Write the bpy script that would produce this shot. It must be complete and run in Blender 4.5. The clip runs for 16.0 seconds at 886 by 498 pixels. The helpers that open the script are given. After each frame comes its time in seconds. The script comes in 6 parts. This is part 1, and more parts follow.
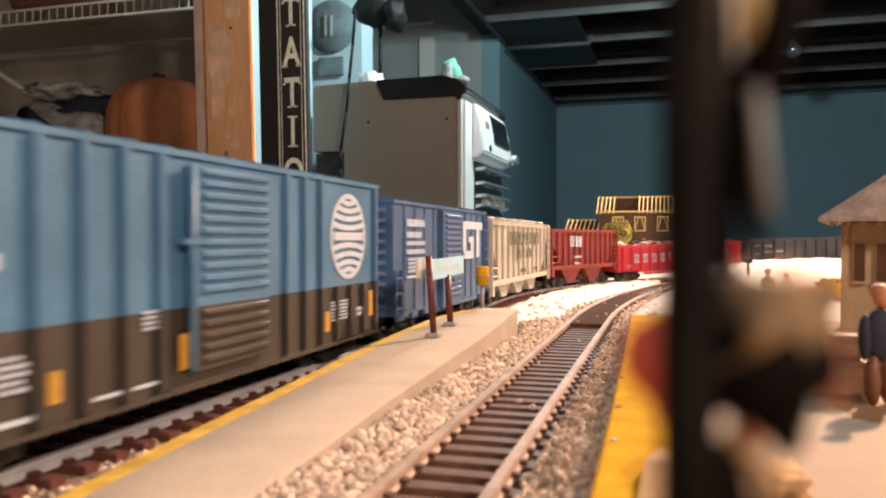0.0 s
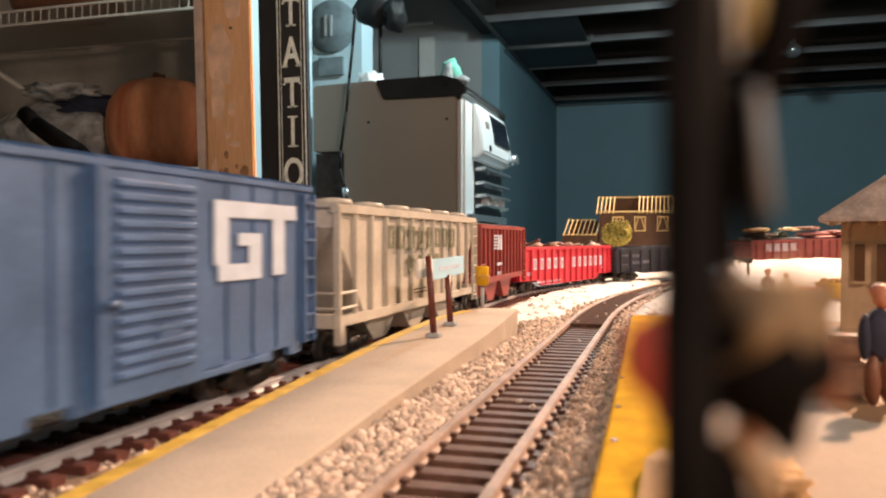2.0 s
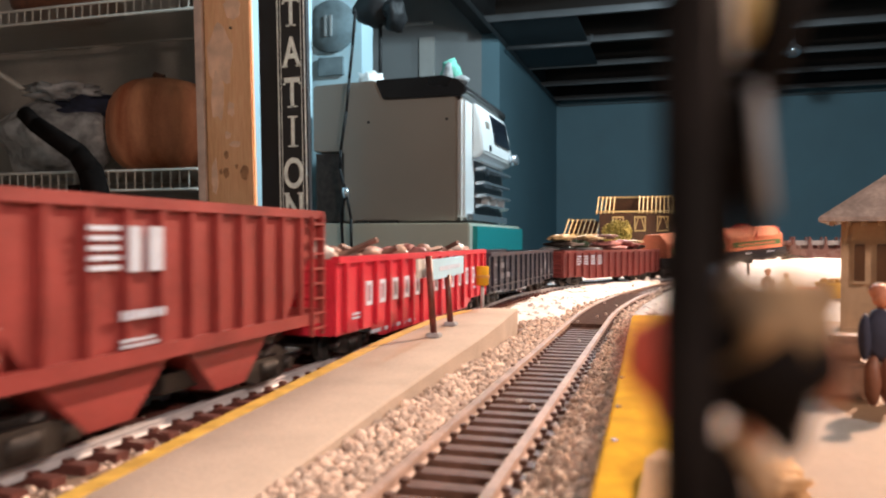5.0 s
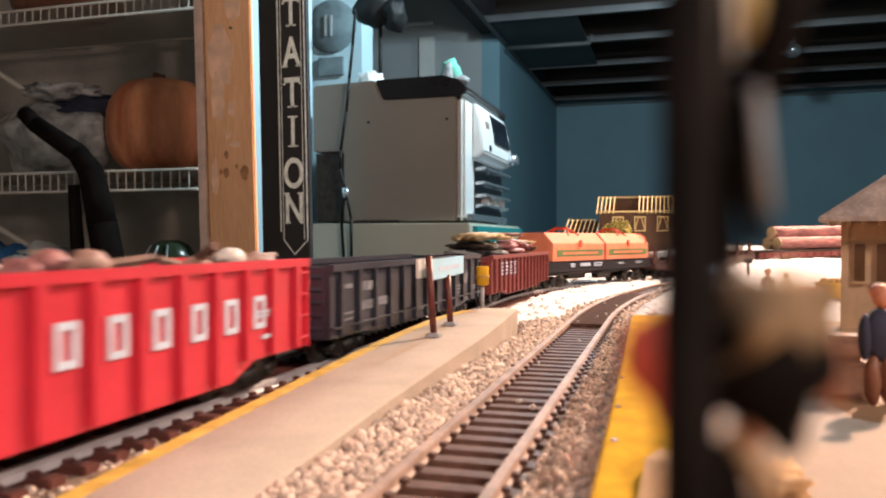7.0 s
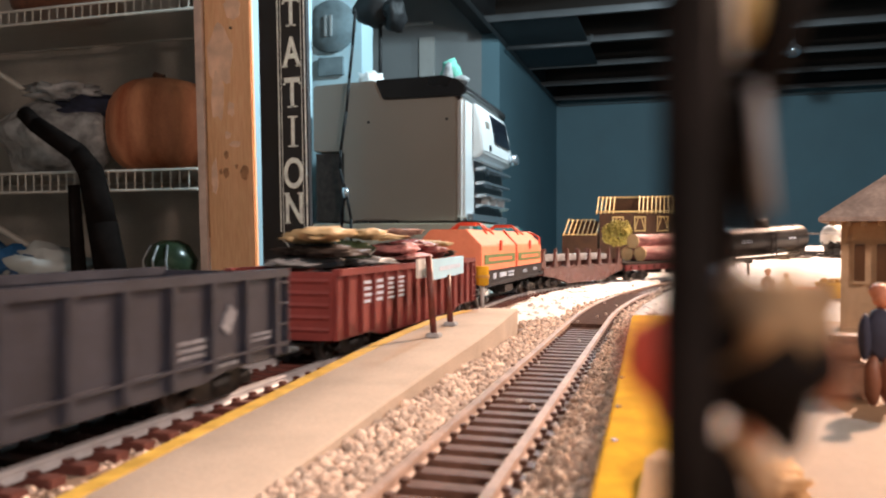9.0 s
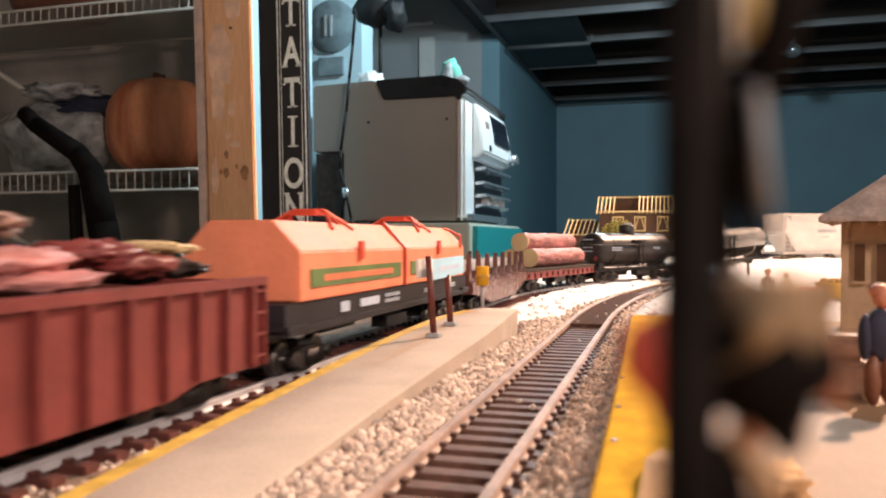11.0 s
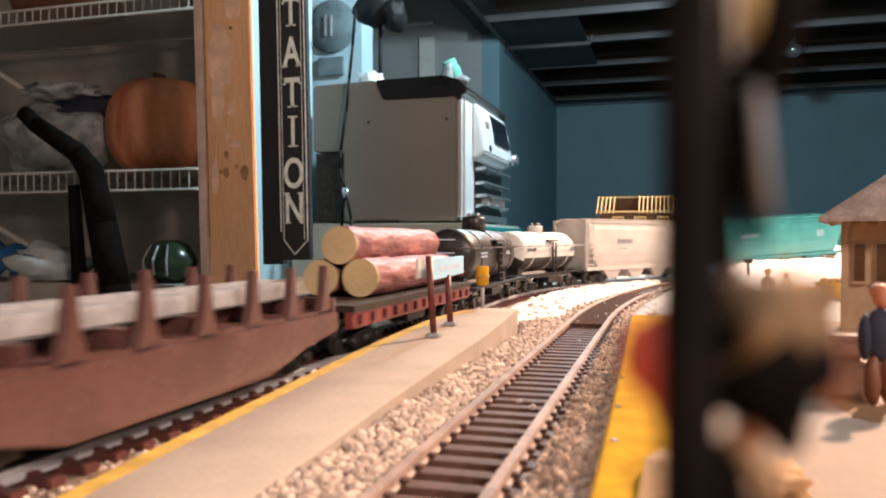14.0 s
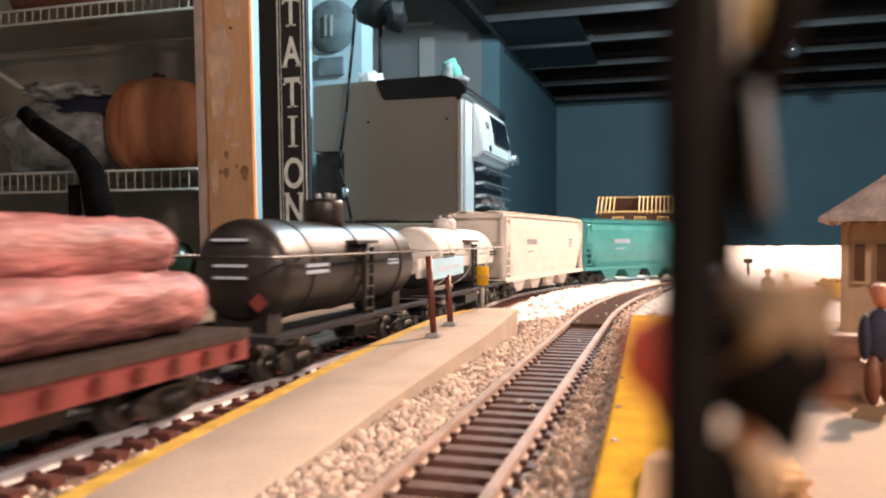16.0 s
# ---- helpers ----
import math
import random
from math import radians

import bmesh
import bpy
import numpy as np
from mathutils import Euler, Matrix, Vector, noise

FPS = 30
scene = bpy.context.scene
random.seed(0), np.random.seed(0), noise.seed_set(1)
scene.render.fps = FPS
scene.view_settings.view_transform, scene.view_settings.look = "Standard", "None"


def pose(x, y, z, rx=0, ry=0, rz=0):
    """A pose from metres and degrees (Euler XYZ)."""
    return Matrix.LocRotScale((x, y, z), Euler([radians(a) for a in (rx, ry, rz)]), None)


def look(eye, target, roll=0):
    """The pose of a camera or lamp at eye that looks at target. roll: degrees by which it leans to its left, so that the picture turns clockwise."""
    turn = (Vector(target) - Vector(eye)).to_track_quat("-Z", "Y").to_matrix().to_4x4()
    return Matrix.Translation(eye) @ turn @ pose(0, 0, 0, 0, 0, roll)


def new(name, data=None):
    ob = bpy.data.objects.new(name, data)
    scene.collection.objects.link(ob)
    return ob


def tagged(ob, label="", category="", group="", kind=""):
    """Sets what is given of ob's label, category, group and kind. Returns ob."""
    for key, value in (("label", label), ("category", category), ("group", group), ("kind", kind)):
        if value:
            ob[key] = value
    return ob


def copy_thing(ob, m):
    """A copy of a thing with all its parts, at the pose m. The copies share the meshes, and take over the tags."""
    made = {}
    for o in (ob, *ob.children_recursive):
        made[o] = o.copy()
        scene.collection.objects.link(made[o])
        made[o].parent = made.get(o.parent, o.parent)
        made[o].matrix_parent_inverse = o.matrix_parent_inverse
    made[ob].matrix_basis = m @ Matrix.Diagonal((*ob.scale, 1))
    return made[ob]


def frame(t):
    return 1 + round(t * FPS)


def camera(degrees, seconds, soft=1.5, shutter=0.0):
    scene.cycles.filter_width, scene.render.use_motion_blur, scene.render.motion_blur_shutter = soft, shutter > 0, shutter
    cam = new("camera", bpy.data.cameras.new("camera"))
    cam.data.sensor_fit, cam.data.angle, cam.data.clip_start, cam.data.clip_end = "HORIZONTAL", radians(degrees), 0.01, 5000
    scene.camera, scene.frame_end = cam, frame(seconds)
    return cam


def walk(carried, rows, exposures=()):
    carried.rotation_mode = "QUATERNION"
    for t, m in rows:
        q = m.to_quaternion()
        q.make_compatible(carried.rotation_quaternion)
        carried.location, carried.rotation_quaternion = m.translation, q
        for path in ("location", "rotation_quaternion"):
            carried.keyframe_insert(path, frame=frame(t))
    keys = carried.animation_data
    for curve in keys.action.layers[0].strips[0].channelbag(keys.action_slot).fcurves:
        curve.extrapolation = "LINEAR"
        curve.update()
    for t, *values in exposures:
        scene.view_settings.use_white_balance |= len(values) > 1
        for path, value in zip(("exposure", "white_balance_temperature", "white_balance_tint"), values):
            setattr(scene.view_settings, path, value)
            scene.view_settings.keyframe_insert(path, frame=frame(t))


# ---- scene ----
cam = camera(58.9, 16.0, soft=1.9, shutter=0.8)
cam.data.dof.use_dof = True
cam.data.dof.focus_distance = 0.42
cam.data.dof.aperture_fstop = 34.0
EYE = (0.0, 0.0, 0.0455)
YAW = 16.46
walk(cam, [(0.0, pose(*EYE, 89.3, 0, YAW)), (16.0, pose(*EYE, 89.3, 0, YAW))], [(0.0, 0.0, 7150, 10), (2.5, -0.06, 7200, 10), (3.2, -0.06, 7000, 10), (4.0, -0.05, 6450, 10), (7.0, 0.07, 6500, 10), (16.0, 0.08, 6500, 10)])

# ---- light: a dim basement, one warm lamp over the layout, one cool lamp over the desk, added unseen fills ----
world = bpy.data.worlds.new("world")
scene.world = world
world.use_nodes = True
world.node_tree.nodes["Background"].inputs[0].default_value = (0.30, 0.38, 0.45, 1)
world.node_tree.nodes["Background"].inputs[1].default_value = 0.05


def lamp(name, place, power, colour, size):
    ob = new(name, bpy.data.lights.new(name, "POINT"))
    ob.location, ob.data.energy, ob.data.color, ob.data.shadow_soft_size = place, power, colour, size
    return ob


key = new("layout_lamp", bpy.data.lights.new("layout_lamp", "SPOT"))
key.matrix_basis = look((0.55, 1.35, 0.88), (-0.08, 0.32, 0.0))
key.data.energy, key.data.color, key.data.shadow_soft_size = 178, (1.0, 0.655, 0.465), 0.02
key.data.spot_size, key.data.spot_blend = radians(112), 0.6
lamp("desk_lamp_cool", (-0.05, 1.98, 1.05), 76, (0.68, 0.90, 1.0), 0.06)
# unseen cool fill, added to brighten the left and back walls
lamp("cool_wall_fill", (0.25, 3.35, 1.06), 17, (0.76, 0.92, 1.0), 0.05)
# fill added behind the lens for the near figure, bundle and pole
lamp("near_fill_behind", (-0.22, -0.50, 0.62), 6, (1.0, 0.75, 0.63), 0.08)
# unseen warm fill in place of the general light of the room
lamp("room_fill", (0.95, -0.62, 0.66), 56, (1.0, 0.75, 0.63), 0.08)


# ---- materials ----
def surface(name, col, rough=0.5, metal=0.0, vary=0.15, scale=60.0, bump=0.15, grain=600.0, stretch=(1, 1, 1), spec=0.5, dark=None):
    """Paint, plastic, wood or stone: colour varied by two noises, with a fine relief."""
    m = bpy.data.materials.new(name)
    m.use_nodes = True
    t = m.node_tree
    b = t.nodes["Principled BSDF"]
    co = t.nodes.new("ShaderNodeTexCoord")
    mp = t.nodes.new("ShaderNodeMapping")
    mp.inputs["Scale"].default_value = stretch
    t.links.new(co.outputs["Object"], mp.inputs[0])
    n1, n2 = t.nodes.new("ShaderNodeTexNoise"), t.nodes.new("ShaderNodeTexNoise")
    for n, s in ((n1, scale), (n2, grain)):
        n.inputs["Scale"].default_value = s
        n.inputs["Detail"].default_value = 5
        t.links.new(mp.outputs[0], n.inputs["Vector"])
    ramp = t.nodes.new("ShaderNodeMapRange")
    ramp.inputs[1].default_value, ramp.inputs[2].default_value = 0.3, 0.7
    t.links.new(n1.outputs[0], ramp.inputs[0])
    mix = t.nodes.new("ShaderNodeMix")
    mix.data_type = "RGBA"
    lo = dark or [c * (1 - 2 * vary) for c in col]
    mix.inputs[6].default_value, mix.inputs[7].default_value = (*lo, 1), (*[min(1, c * (1 + vary * 0.6)) for c in col], 1)
    t.links.new(ramp.outputs[0], mix.inputs[0])
    mul = t.nodes.new("ShaderNodeMix")
    mul.data_type, mul.blend_type = "RGBA", "OVERLAY"
    mul.inputs[0].default_value = min(1, vary * 1.5)
    t.links.new(mix.outputs[2], mul.inputs[6])
    t.links.new(n2.outputs[0], mul.inputs[7])
    t.links.new(mul.outputs[2], b.inputs["Base Color"])
    rr = t.nodes.new("ShaderNodeMapRange")
    rr.inputs[3].default_value, rr.inputs[4].default_value = max(0.02, rough - 0.12), min(1, rough + 0.12)
    t.links.new(n1.outputs[0], rr.inputs[0])
    t.links.new(rr.outputs[0], b.inputs["Roughness"])
    b.inputs["Metallic"].default_value = metal
    b.inputs["Specular IOR Level"].default_value = spec
    if bump:
        bp = t.nodes.new("ShaderNodeBump")
        bp.inputs["Strength"].default_value = bump
        bp.inputs["Distance"].default_value = 0.6 / grain
        t.links.new(n2.outputs[0], bp.inputs["Height"])
        t.links.new(bp.outputs[0], b.inputs["Normal"])
    return m


def pieces(m, amount=0.35):
    """Let alike pieces of material m differ a little in tone."""
    t = m.node_tree
    b = t.nodes["Principled BSDF"]
    link = b.inputs["Base Color"].links[0].from_socket
    g = t.nodes.new("ShaderNodeNewGeometry")
    r = t.nodes.new("ShaderNodeMapRange")
    r.inputs[3].default_value, r.inputs[4].default_value = 1 - amount, 1 + amount * 0.6
    t.links.new(g.outputs["Random Per Island"], r.inputs[0])
    h = t.nodes.new("ShaderNodeHueSaturation")
    t.links.new(r.outputs[0], h.inputs["Value"])
    t.links.new(link, h.inputs["Color"])
    t.links.new(h.outputs[0], b.inputs["Base Color"])
    return m


M = dict(
    blue_a=surface("blue_paint", (0.085, 0.225, 0.400), 0.42, vary=0.12, scale=40),
    brown_a=surface("grey_brown_paint", (0.060, 0.050, 0.044), 0.5, vary=0.18, scale=40),
    blue_b=surface("grey_blue_paint", (0.070, 0.150, 0.315), 0.45, vary=0.15, scale=60),
    tan=surface("tan_paint", (0.55, 0.515, 0.455), 0.55, vary=0.14, scale=50),
    oxide=surface("oxide_red_paint", (0.29, 0.045, 0.042), 0.5, vary=0.15),
    red=surface("bright_red_paint", (0.62, 0.032, 0.060), 0.4, vary=0.08),
    black=surface("dark_grey_paint", (0.033, 0.037, 0.056), 0.45, vary=0.2),
    maroon=surface("maroon_paint", (0.21, 0.040, 0.037), 0.5, vary=0.15),
    orange_red=surface("orange_red_paint", (0.60, 0.075, 0.035), 0.45, vary=0.08),
    peach=surface("peach_platform_paint", (0.37, 0.24, 0.145), 0.65, vary=0.12, scale=45, bump=0.2, grain=1200, spec=0.25),
    orange=surface("orange_paint", (0.86, 0.295, 0.17), 0.6, vary=0.08, spec=0.15),
    green=surface("green_band", (0.13, 0.22, 0.07), 0.5),
    frame_grey=surface("frame_grey_paint", (0.024, 0.024, 0.030), 0.6, vary=0.2, spec=0.2),
    brown_i=surface("brown_red_plastic", (0.145, 0.068, 0.060), 0.26, vary=0.15),
    flat_red=surface("flatcar_red_paint", (0.26, 0.055, 0.055), 0.45, vary=0.15),
    plank=surface("dark_brown_plank", (0.105, 0.062, 0.048), 0.9, vary=0.3, scale=250, spec=0.03),
    deck=surface("flatcar_deck", (0.060, 0.046, 0.040), 0.65, vary=0.25, stretch=(1, 6, 1), spec=0.2),
    bark=surface("pink_brown_bark", (0.42, 0.175, 0.170), 0.5, vary=0.30, scale=210, bump=0.8, grain=330, stretch=(1, 0.30, 1), spec=0.25),
    logend=surface("cut_log_end", (0.62, 0.47, 0.26), 0.6, vary=0.1),
    tank=surface("brown_black_tank", (0.024, 0.021, 0.021), 0.38, vary=0.2),
    white=surface("white_paint", (0.74, 0.72, 0.69), 0.4, vary=0.06),
    ivory=surface("ivory_paint", (0.74, 0.70, 0.66), 0.42, vary=0.07),
    teal=surface("teal_paint", (0.075, 0.40, 0.42), 0.35, vary=0.1),
    iron=surface("dark_truck_plastic", (0.022, 0.019, 0.018), 0.45, vary=0.25, scale=300),
    wheel=surface("wheel_steel", (0.16, 0.15, 0.145), 0.40, metal=0.8),
    letter=surface("white_lettering", (0.58, 0.69, 0.85), 0.5, vary=0.06, scale=200),
    letter_dim=surface("dusty_grey_lettering", (0.24, 0.26, 0.31), 0.6, vary=0.25, scale=300),
    letter_green=surface("green_lettering", (0.20, 0.215, 0.15), 0.5, vary=0.25, scale=200),
    letter_yellow=surface("yellow_lettering", (0.66, 0.36, 0.06), 0.5),
    rail=surface("rail_steel", (0.48, 0.34, 0.275), 0.62, metal=0.0, vary=0.2, scale=90),
    rail_main=surface("polished_nickel_rail", (0.66, 0.66, 0.69), 0.4, metal=0.2, vary=0.12, scale=90),
    tie=surface("brown_plastic_tie", (0.15, 0.082, 0.062), 0.55, vary=0.25, scale=200, spec=0.2),
    tie_red=surface("red_brown_tie", (0.17, 0.065, 0.055), 0.40, vary=0.25, scale=200, spec=0.35),
    stone=pieces(surface("tan_ballast", (0.84, 0.69, 0.59), 0.85, vary=0.2, scale=400, grain=2500, spec=0.12), 0.4),
    bed=surface("ballast_bed", (0.32, 0.24, 0.19), 0.9, vary=0.3, scale=300),
    concrete=surface("beige_platform_paint", (0.52, 0.44, 0.37), 0.95, vary=0.10, scale=45, bump=0.2, grain=1200, spec=0.08),
    yellow=surface("yellow_platform_paint", (0.70, 0.40, 0.035), 0.95, vary=0.14, scale=90, spec=0.03),
    stripe=surface("worn_yellow_stripe", (0.72, 0.47, 0.09), 0.5, vary=0.18, scale=200),
    snow=surface("white_fluff_snow", (0.86, 0.84, 0.82), 0.9, vary=0.03, scale=150, bump=0.3, grain=900),
    board=surface("layout_board", (0.20, 0.15, 0.11), 0.8, vary=0.3, scale=25),
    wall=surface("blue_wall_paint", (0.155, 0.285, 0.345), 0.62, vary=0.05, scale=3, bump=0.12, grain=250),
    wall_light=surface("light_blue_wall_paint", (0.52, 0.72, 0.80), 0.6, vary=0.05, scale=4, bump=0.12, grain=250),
    wall_grey=surface("grey_closet_paint", (0.45, 0.405, 0.355), 0.7, vary=0.18, scale=5, bump=0.15, grain=200),
    alcove=surface("grey_blue_door_paint", (0.33, 0.36, 0.37), 0.55, vary=0.05, scale=4),
    casing=surface("white_trim_paint", (0.62, 0.64, 0.62), 0.5, vary=0.05, scale=8),
    # shade of the open void is put into the ceiling, panel and joist colours
    ceiling=surface("shaded_ceiling_void", (0.018, 0.017, 0.018), 0.9, vary=0.3, scale=4),
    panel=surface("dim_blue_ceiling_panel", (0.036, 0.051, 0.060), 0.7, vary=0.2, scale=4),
    joist=surface("shaded_joist", (0.035, 0.024, 0.018), 0.8, vary=0.3, scale=6, stretch=(0.3, 3, 3)),
    tbar=surface("grey_metal_tbar", (0.085, 0.090, 0.095), 0.6, metal=0.0, vary=0.1, scale=12),
    stud=surface("pine_stud", (0.74, 0.44, 0.25), 0.6, vary=0.22, dark=(0.62, 0.34, 0.17), scale=7, bump=0.3, grain=90, stretch=(3, 3, 0.35)),
    plaster=surface("plaster_smear", (0.84, 0.57, 0.41), 0.85, vary=0.16, scale=30),
    knot=surface("dark_knot", (0.42, 0.22, 0.11), 0.6, vary=0.3, scale=40),
    drywall=surface("drywall_edge", (0.60, 0.46, 0.39), 0.8, vary=0.15, scale=30),
    sign=surface("black_sign_board", (0.008, 0.011, 0.018), 0.7, vary=0.3, scale=12),
    sign_white=surface("worn_white_sign_paint", (0.78, 0.90, 1.0), 0.6, vary=0.18, scale=70),
    printer=surface("warm_grey_printer_plastic", (0.29, 0.245, 0.205), 0.45, vary=0.03, scale=6, bump=0.08, grain=900),
    printer_white=surface("white_printer_plastic", (0.80, 0.80, 0.79), 0.35, vary=0.02, scale=6),
    printer_black=surface("black_printer_plastic", (0.016, 0.015, 0.016), 0.3, vary=0.1, scale=10),
    screen=surface("dark_glossy_screen", (0.012, 0.016, 0.024), 0.08, vary=0.05),
    chrome=surface("silver_plastic", (0.62, 0.66, 0.70), 0.22, metal=0.8, vary=0.04),
    cabinet=surface("grey_green_cabinet", (0.58, 0.57, 0.47), 0.6, vary=0.04, scale=6),
    teal_box=surface("teal_plastic", (0.02, 0.33, 0.33), 0.4, vary=0.05),
    cord=surface("black_rubber_cord", (0.010, 0.010, 0.011), 0.6, spec=0.25),
    wire=surface("white_coated_wire", (0.60, 0.56, 0.50), 0.4, vary=0.05),
    pumpkin=surface("faded_orange_pumpkin", (0.76, 0.34, 0.18), 0.75, vary=0.3, dark=(0.40, 0.11, 0.045), scale=16, stretch=(1, 1, 0.22)),
    plastic=surface("cloudy_plastic_bag", (0.50, 0.50, 0.50), 0.28, vary=0.3, scale=18, bump=0.5, grain=60),
    navy=surface("navy_cloth", (0.03, 0.035, 0.07), 0.8, vary=0.3, scale=30),
    blue_cloth=surface("blue_plastic", (0.03, 0.14, 0.33), 0.5, vary=0.2, scale=20),
    leaf=surface("green_glass", (0.045, 0.070, 0.036), 0.25, vary=0.3, scale=20),
    foliage=pieces(surface("yellow_green_foliage", (0.38, 0.33, 0.08), 0.85, vary=0.2, scale=300)),
    house=surface("dark_brown_siding", (0.085, 0.040, 0.020), 0.6, vary=0.2, scale=100),
    cream=surface("cream_trim", (0.72, 0.58, 0.28), 0.55, vary=0.1),
    station=surface("peach_station_wall", (0.50, 0.34, 0.21), 0.6, vary=0.08, scale=60),
    paper=surface("peach_paper", (0.64, 0.38, 0.18), 0.8, vary=0.15, scale=120),
    roof=surface("brown_grey_shingle", (0.42, 0.345, 0.315), 0.6, vary=0.25, scale=150, bump=0.15, grain=900),
    window=surface("dark_brown_window", (0.10, 0.045, 0.018), 0.4, vary=0.2),
    skin=surface("painted_flesh", (0.62, 0.25, 0.15), 0.5, vary=0.1),
    hair=pieces(surface("tan_paint_top", (0.54, 0.36, 0.20), 0.7, vary=0.4, scale=500)),
    coat=surface("near_black_paint", (0.008, 0.006, 0.006), 0.8, vary=0.3, spec=0.1),
    bag_red=surface("toy_red_paint", (0.90, 0.15, 0.105), 0.55, vary=0.15),
    trouser=surface("brown_paint", (0.23, 0.09, 0.05), 0.5, vary=0.2),
    pole=surface("black_brown_pole", (0.010, 0.008, 0.008), 0.7, vary=0.3, scale=200, spec=0.1),
    wand=surface("dull_black_plastic", (0.012, 0.009, 0.008), 0.9, vary=0.2, scale=40, spec=0.05),
    trunk=surface("worn_brown_trunk", (0.50, 0.34, 0.25), 0.7, vary=0.2, scale=200),
    pole_grey=surface("pale_grey_paint", (0.40, 0.41, 0.43), 0.5, vary=0.15, scale=200),
    post_red=surface("dark_red_brown_post", (0.14, 0.028, 0.020), 0.45, vary=0.2, scale=300),
    sign_blue=surface("pale_blue_sign", (0.42, 0.74, 0.94), 0.45, vary=0.05),
    emblem=surface("faded_grey_emblem", (0.20, 0.27, 0.30), 0.6, vary=0.2, scale=20),
    floor=surface("grey_concrete_floor", (0.22, 0.21, 0.20), 0.8, vary=0.2, scale=4),
    junk=pieces(surface("mixed_brown_scrap", (0.36, 0.21, 0.17), 0.6, vary=0.3, scale=200), 0.6),
)


# ---- building helpers ----
def bx(bm, lo, hi, m=None):
    """A box between two corners."""
    vs = [bm.verts.new((x, y, z)) for x in (lo[0], hi[0]) for y in (lo[1], hi[1]) for z in (lo[2], hi[2])]
    if m:
        for v in vs:
            v.co = m @ v.co
    for q in ((0, 1, 3, 2), (4, 6, 7, 5), (0, 4, 5, 1), (2, 3, 7, 6), (0, 2, 6, 4), (1, 5, 7, 3)):
        bm.faces.new([vs[i] for i in q])
    return vs


def rod(bm, p, q, r, r2=None, seg=8):
    """A round bar from p to q."""
    p, q = Vector(p), Vector(q)
    rot = (q - p).to_track_quat("Z", "Y")
    rings = []
    for c, rad in ((p, r), (q, r if r2 is None else r2)):
        rings.append([bm.verts.new(c + rot @ Vector((rad * math.cos(a), rad * math.sin(a), 0))) for a in (2 * math.pi * i / seg for i in range(seg))])
    for i in range(seg):
        j = (i + 1) % seg
        f = bm.faces.new((rings[0][i], rings[0][j], rings[1][j], rings[1][i]))
        f.smooth = seg > 6
    bm.faces.new(rings[0][::-1])
    bm.faces.new(rings[1])


def pipe(bm, pts, r, seg=6):
    for p, q in zip(pts, pts[1:]):
        rod(bm, p, q, r, seg=seg)


def prism(bm, outline, axis, lo, hi):
    """An outline of (a, b) pairs pushed along an axis: 'x' outline in y,z; 'y' in x,z; 'z' in x,y."""
    def at3(a, b, c):
        return {"x": (c, a, b), "y": (a, c, b), "z": (a, b, c)}[axis]
    one, two = [bm.verts.new(at3(a, b, lo)) for a, b in outline], [bm.verts.new(at3(a, b, hi)) for a, b in outline]
    n = len(outline)
    for i in range(n):
        j = (i + 1) % n
        bm.faces.new((one[i], one[j], two[j], two[i]))
    bm.faces.new(one[::-1])
    bm.faces.new(two)


def lathe(bm, profile, centre, axis="z", seg=24, squash=1.0):
    """A turned shape: (radius, height) pairs round an axis."""
    c = Vector(centre)
    rings = []
    for r, h in profile:
        ring = []
        for i in range(seg):
            a = 2 * math.pi * i / seg
            u, v = r * math.cos(a), r * math.sin(a) * squash
            ring.append(bm.verts.new(c + (Vector((u, v, h)) if axis == "z" else Vector((u, h, v)))))
        rings.append(ring)
    for a, b in zip(rings, rings[1:]):
        for i in range(seg):
            j = (i + 1) % seg
            bm.faces.new((a[i], a[j], b[j], b[i])).smooth = True
    bm.faces.new(rings[0][::-1])
    bm.faces.new(rings[-1])


def blob(bm, centre, size, rough=0.2, sub=2, seed=0, freq=1.0):
    """An uneven lump."""
    r = bmesh.ops.create_icosphere(bm, subdivisions=sub, radius=1)
    for v in r["verts"]:
        d = 1 + rough * noise.noise(v.co * 1.7 * freq + Vector((seed * 3.1, seed * 1.7, seed)))
        v.co = Vector([centre[i] + v.co[i] * size[i] * d for i in range(3)])
        for f in v.link_faces:
            f.smooth = True


def mesh_of(name, bm, material, bevel=0.0):
    if bevel:
        bmesh.ops.remove_doubles(bm, verts=bm.verts, dist=1e-7)
        bmesh.ops.bevel(bm, geom=[e for e in bm.edges if len(e.link_faces) == 2 and e.calc_face_angle(0) > 0.5], offset=bevel, segments=2, affect="EDGES")
    bmesh.ops.recalc_face_normals(bm, faces=bm.faces)
    me = bpy.data.meshes.new(name)
    bm.to_mesh(me)
    bm.free()
    for k in material if isinstance(material, (list, tuple)) else (material,):
        me.materials.append(k)
    return me


def part(name, bm, material, parent=None, label="", bevel=0.0):
    ob = new(name, mesh_of(name, bm, material, bevel))
    ob.parent = parent
    if label:
        ob["label"] = label
    return ob


def boxes(name, material, parent, *pairs, label="", bevel=0.0):
    bm = bmesh.new()
    for lo, hi in pairs:
        bx(bm, lo, hi)
    return part(name, bm, material, parent, label, bevel)


def each(name, material, parent, *pairs, label="", bevel=0.0):
    for lo, hi in pairs:
        boxes(name, material, parent, (lo, hi), label=label, bevel=bevel)


def share(name, me, parent, place, turn=0.0):
    ob = new(name, me)
    ob.parent = parent
    ob.matrix_basis = Matrix.Translation(place) @ Matrix.Rotation(turn, 4, "Z")
    return ob


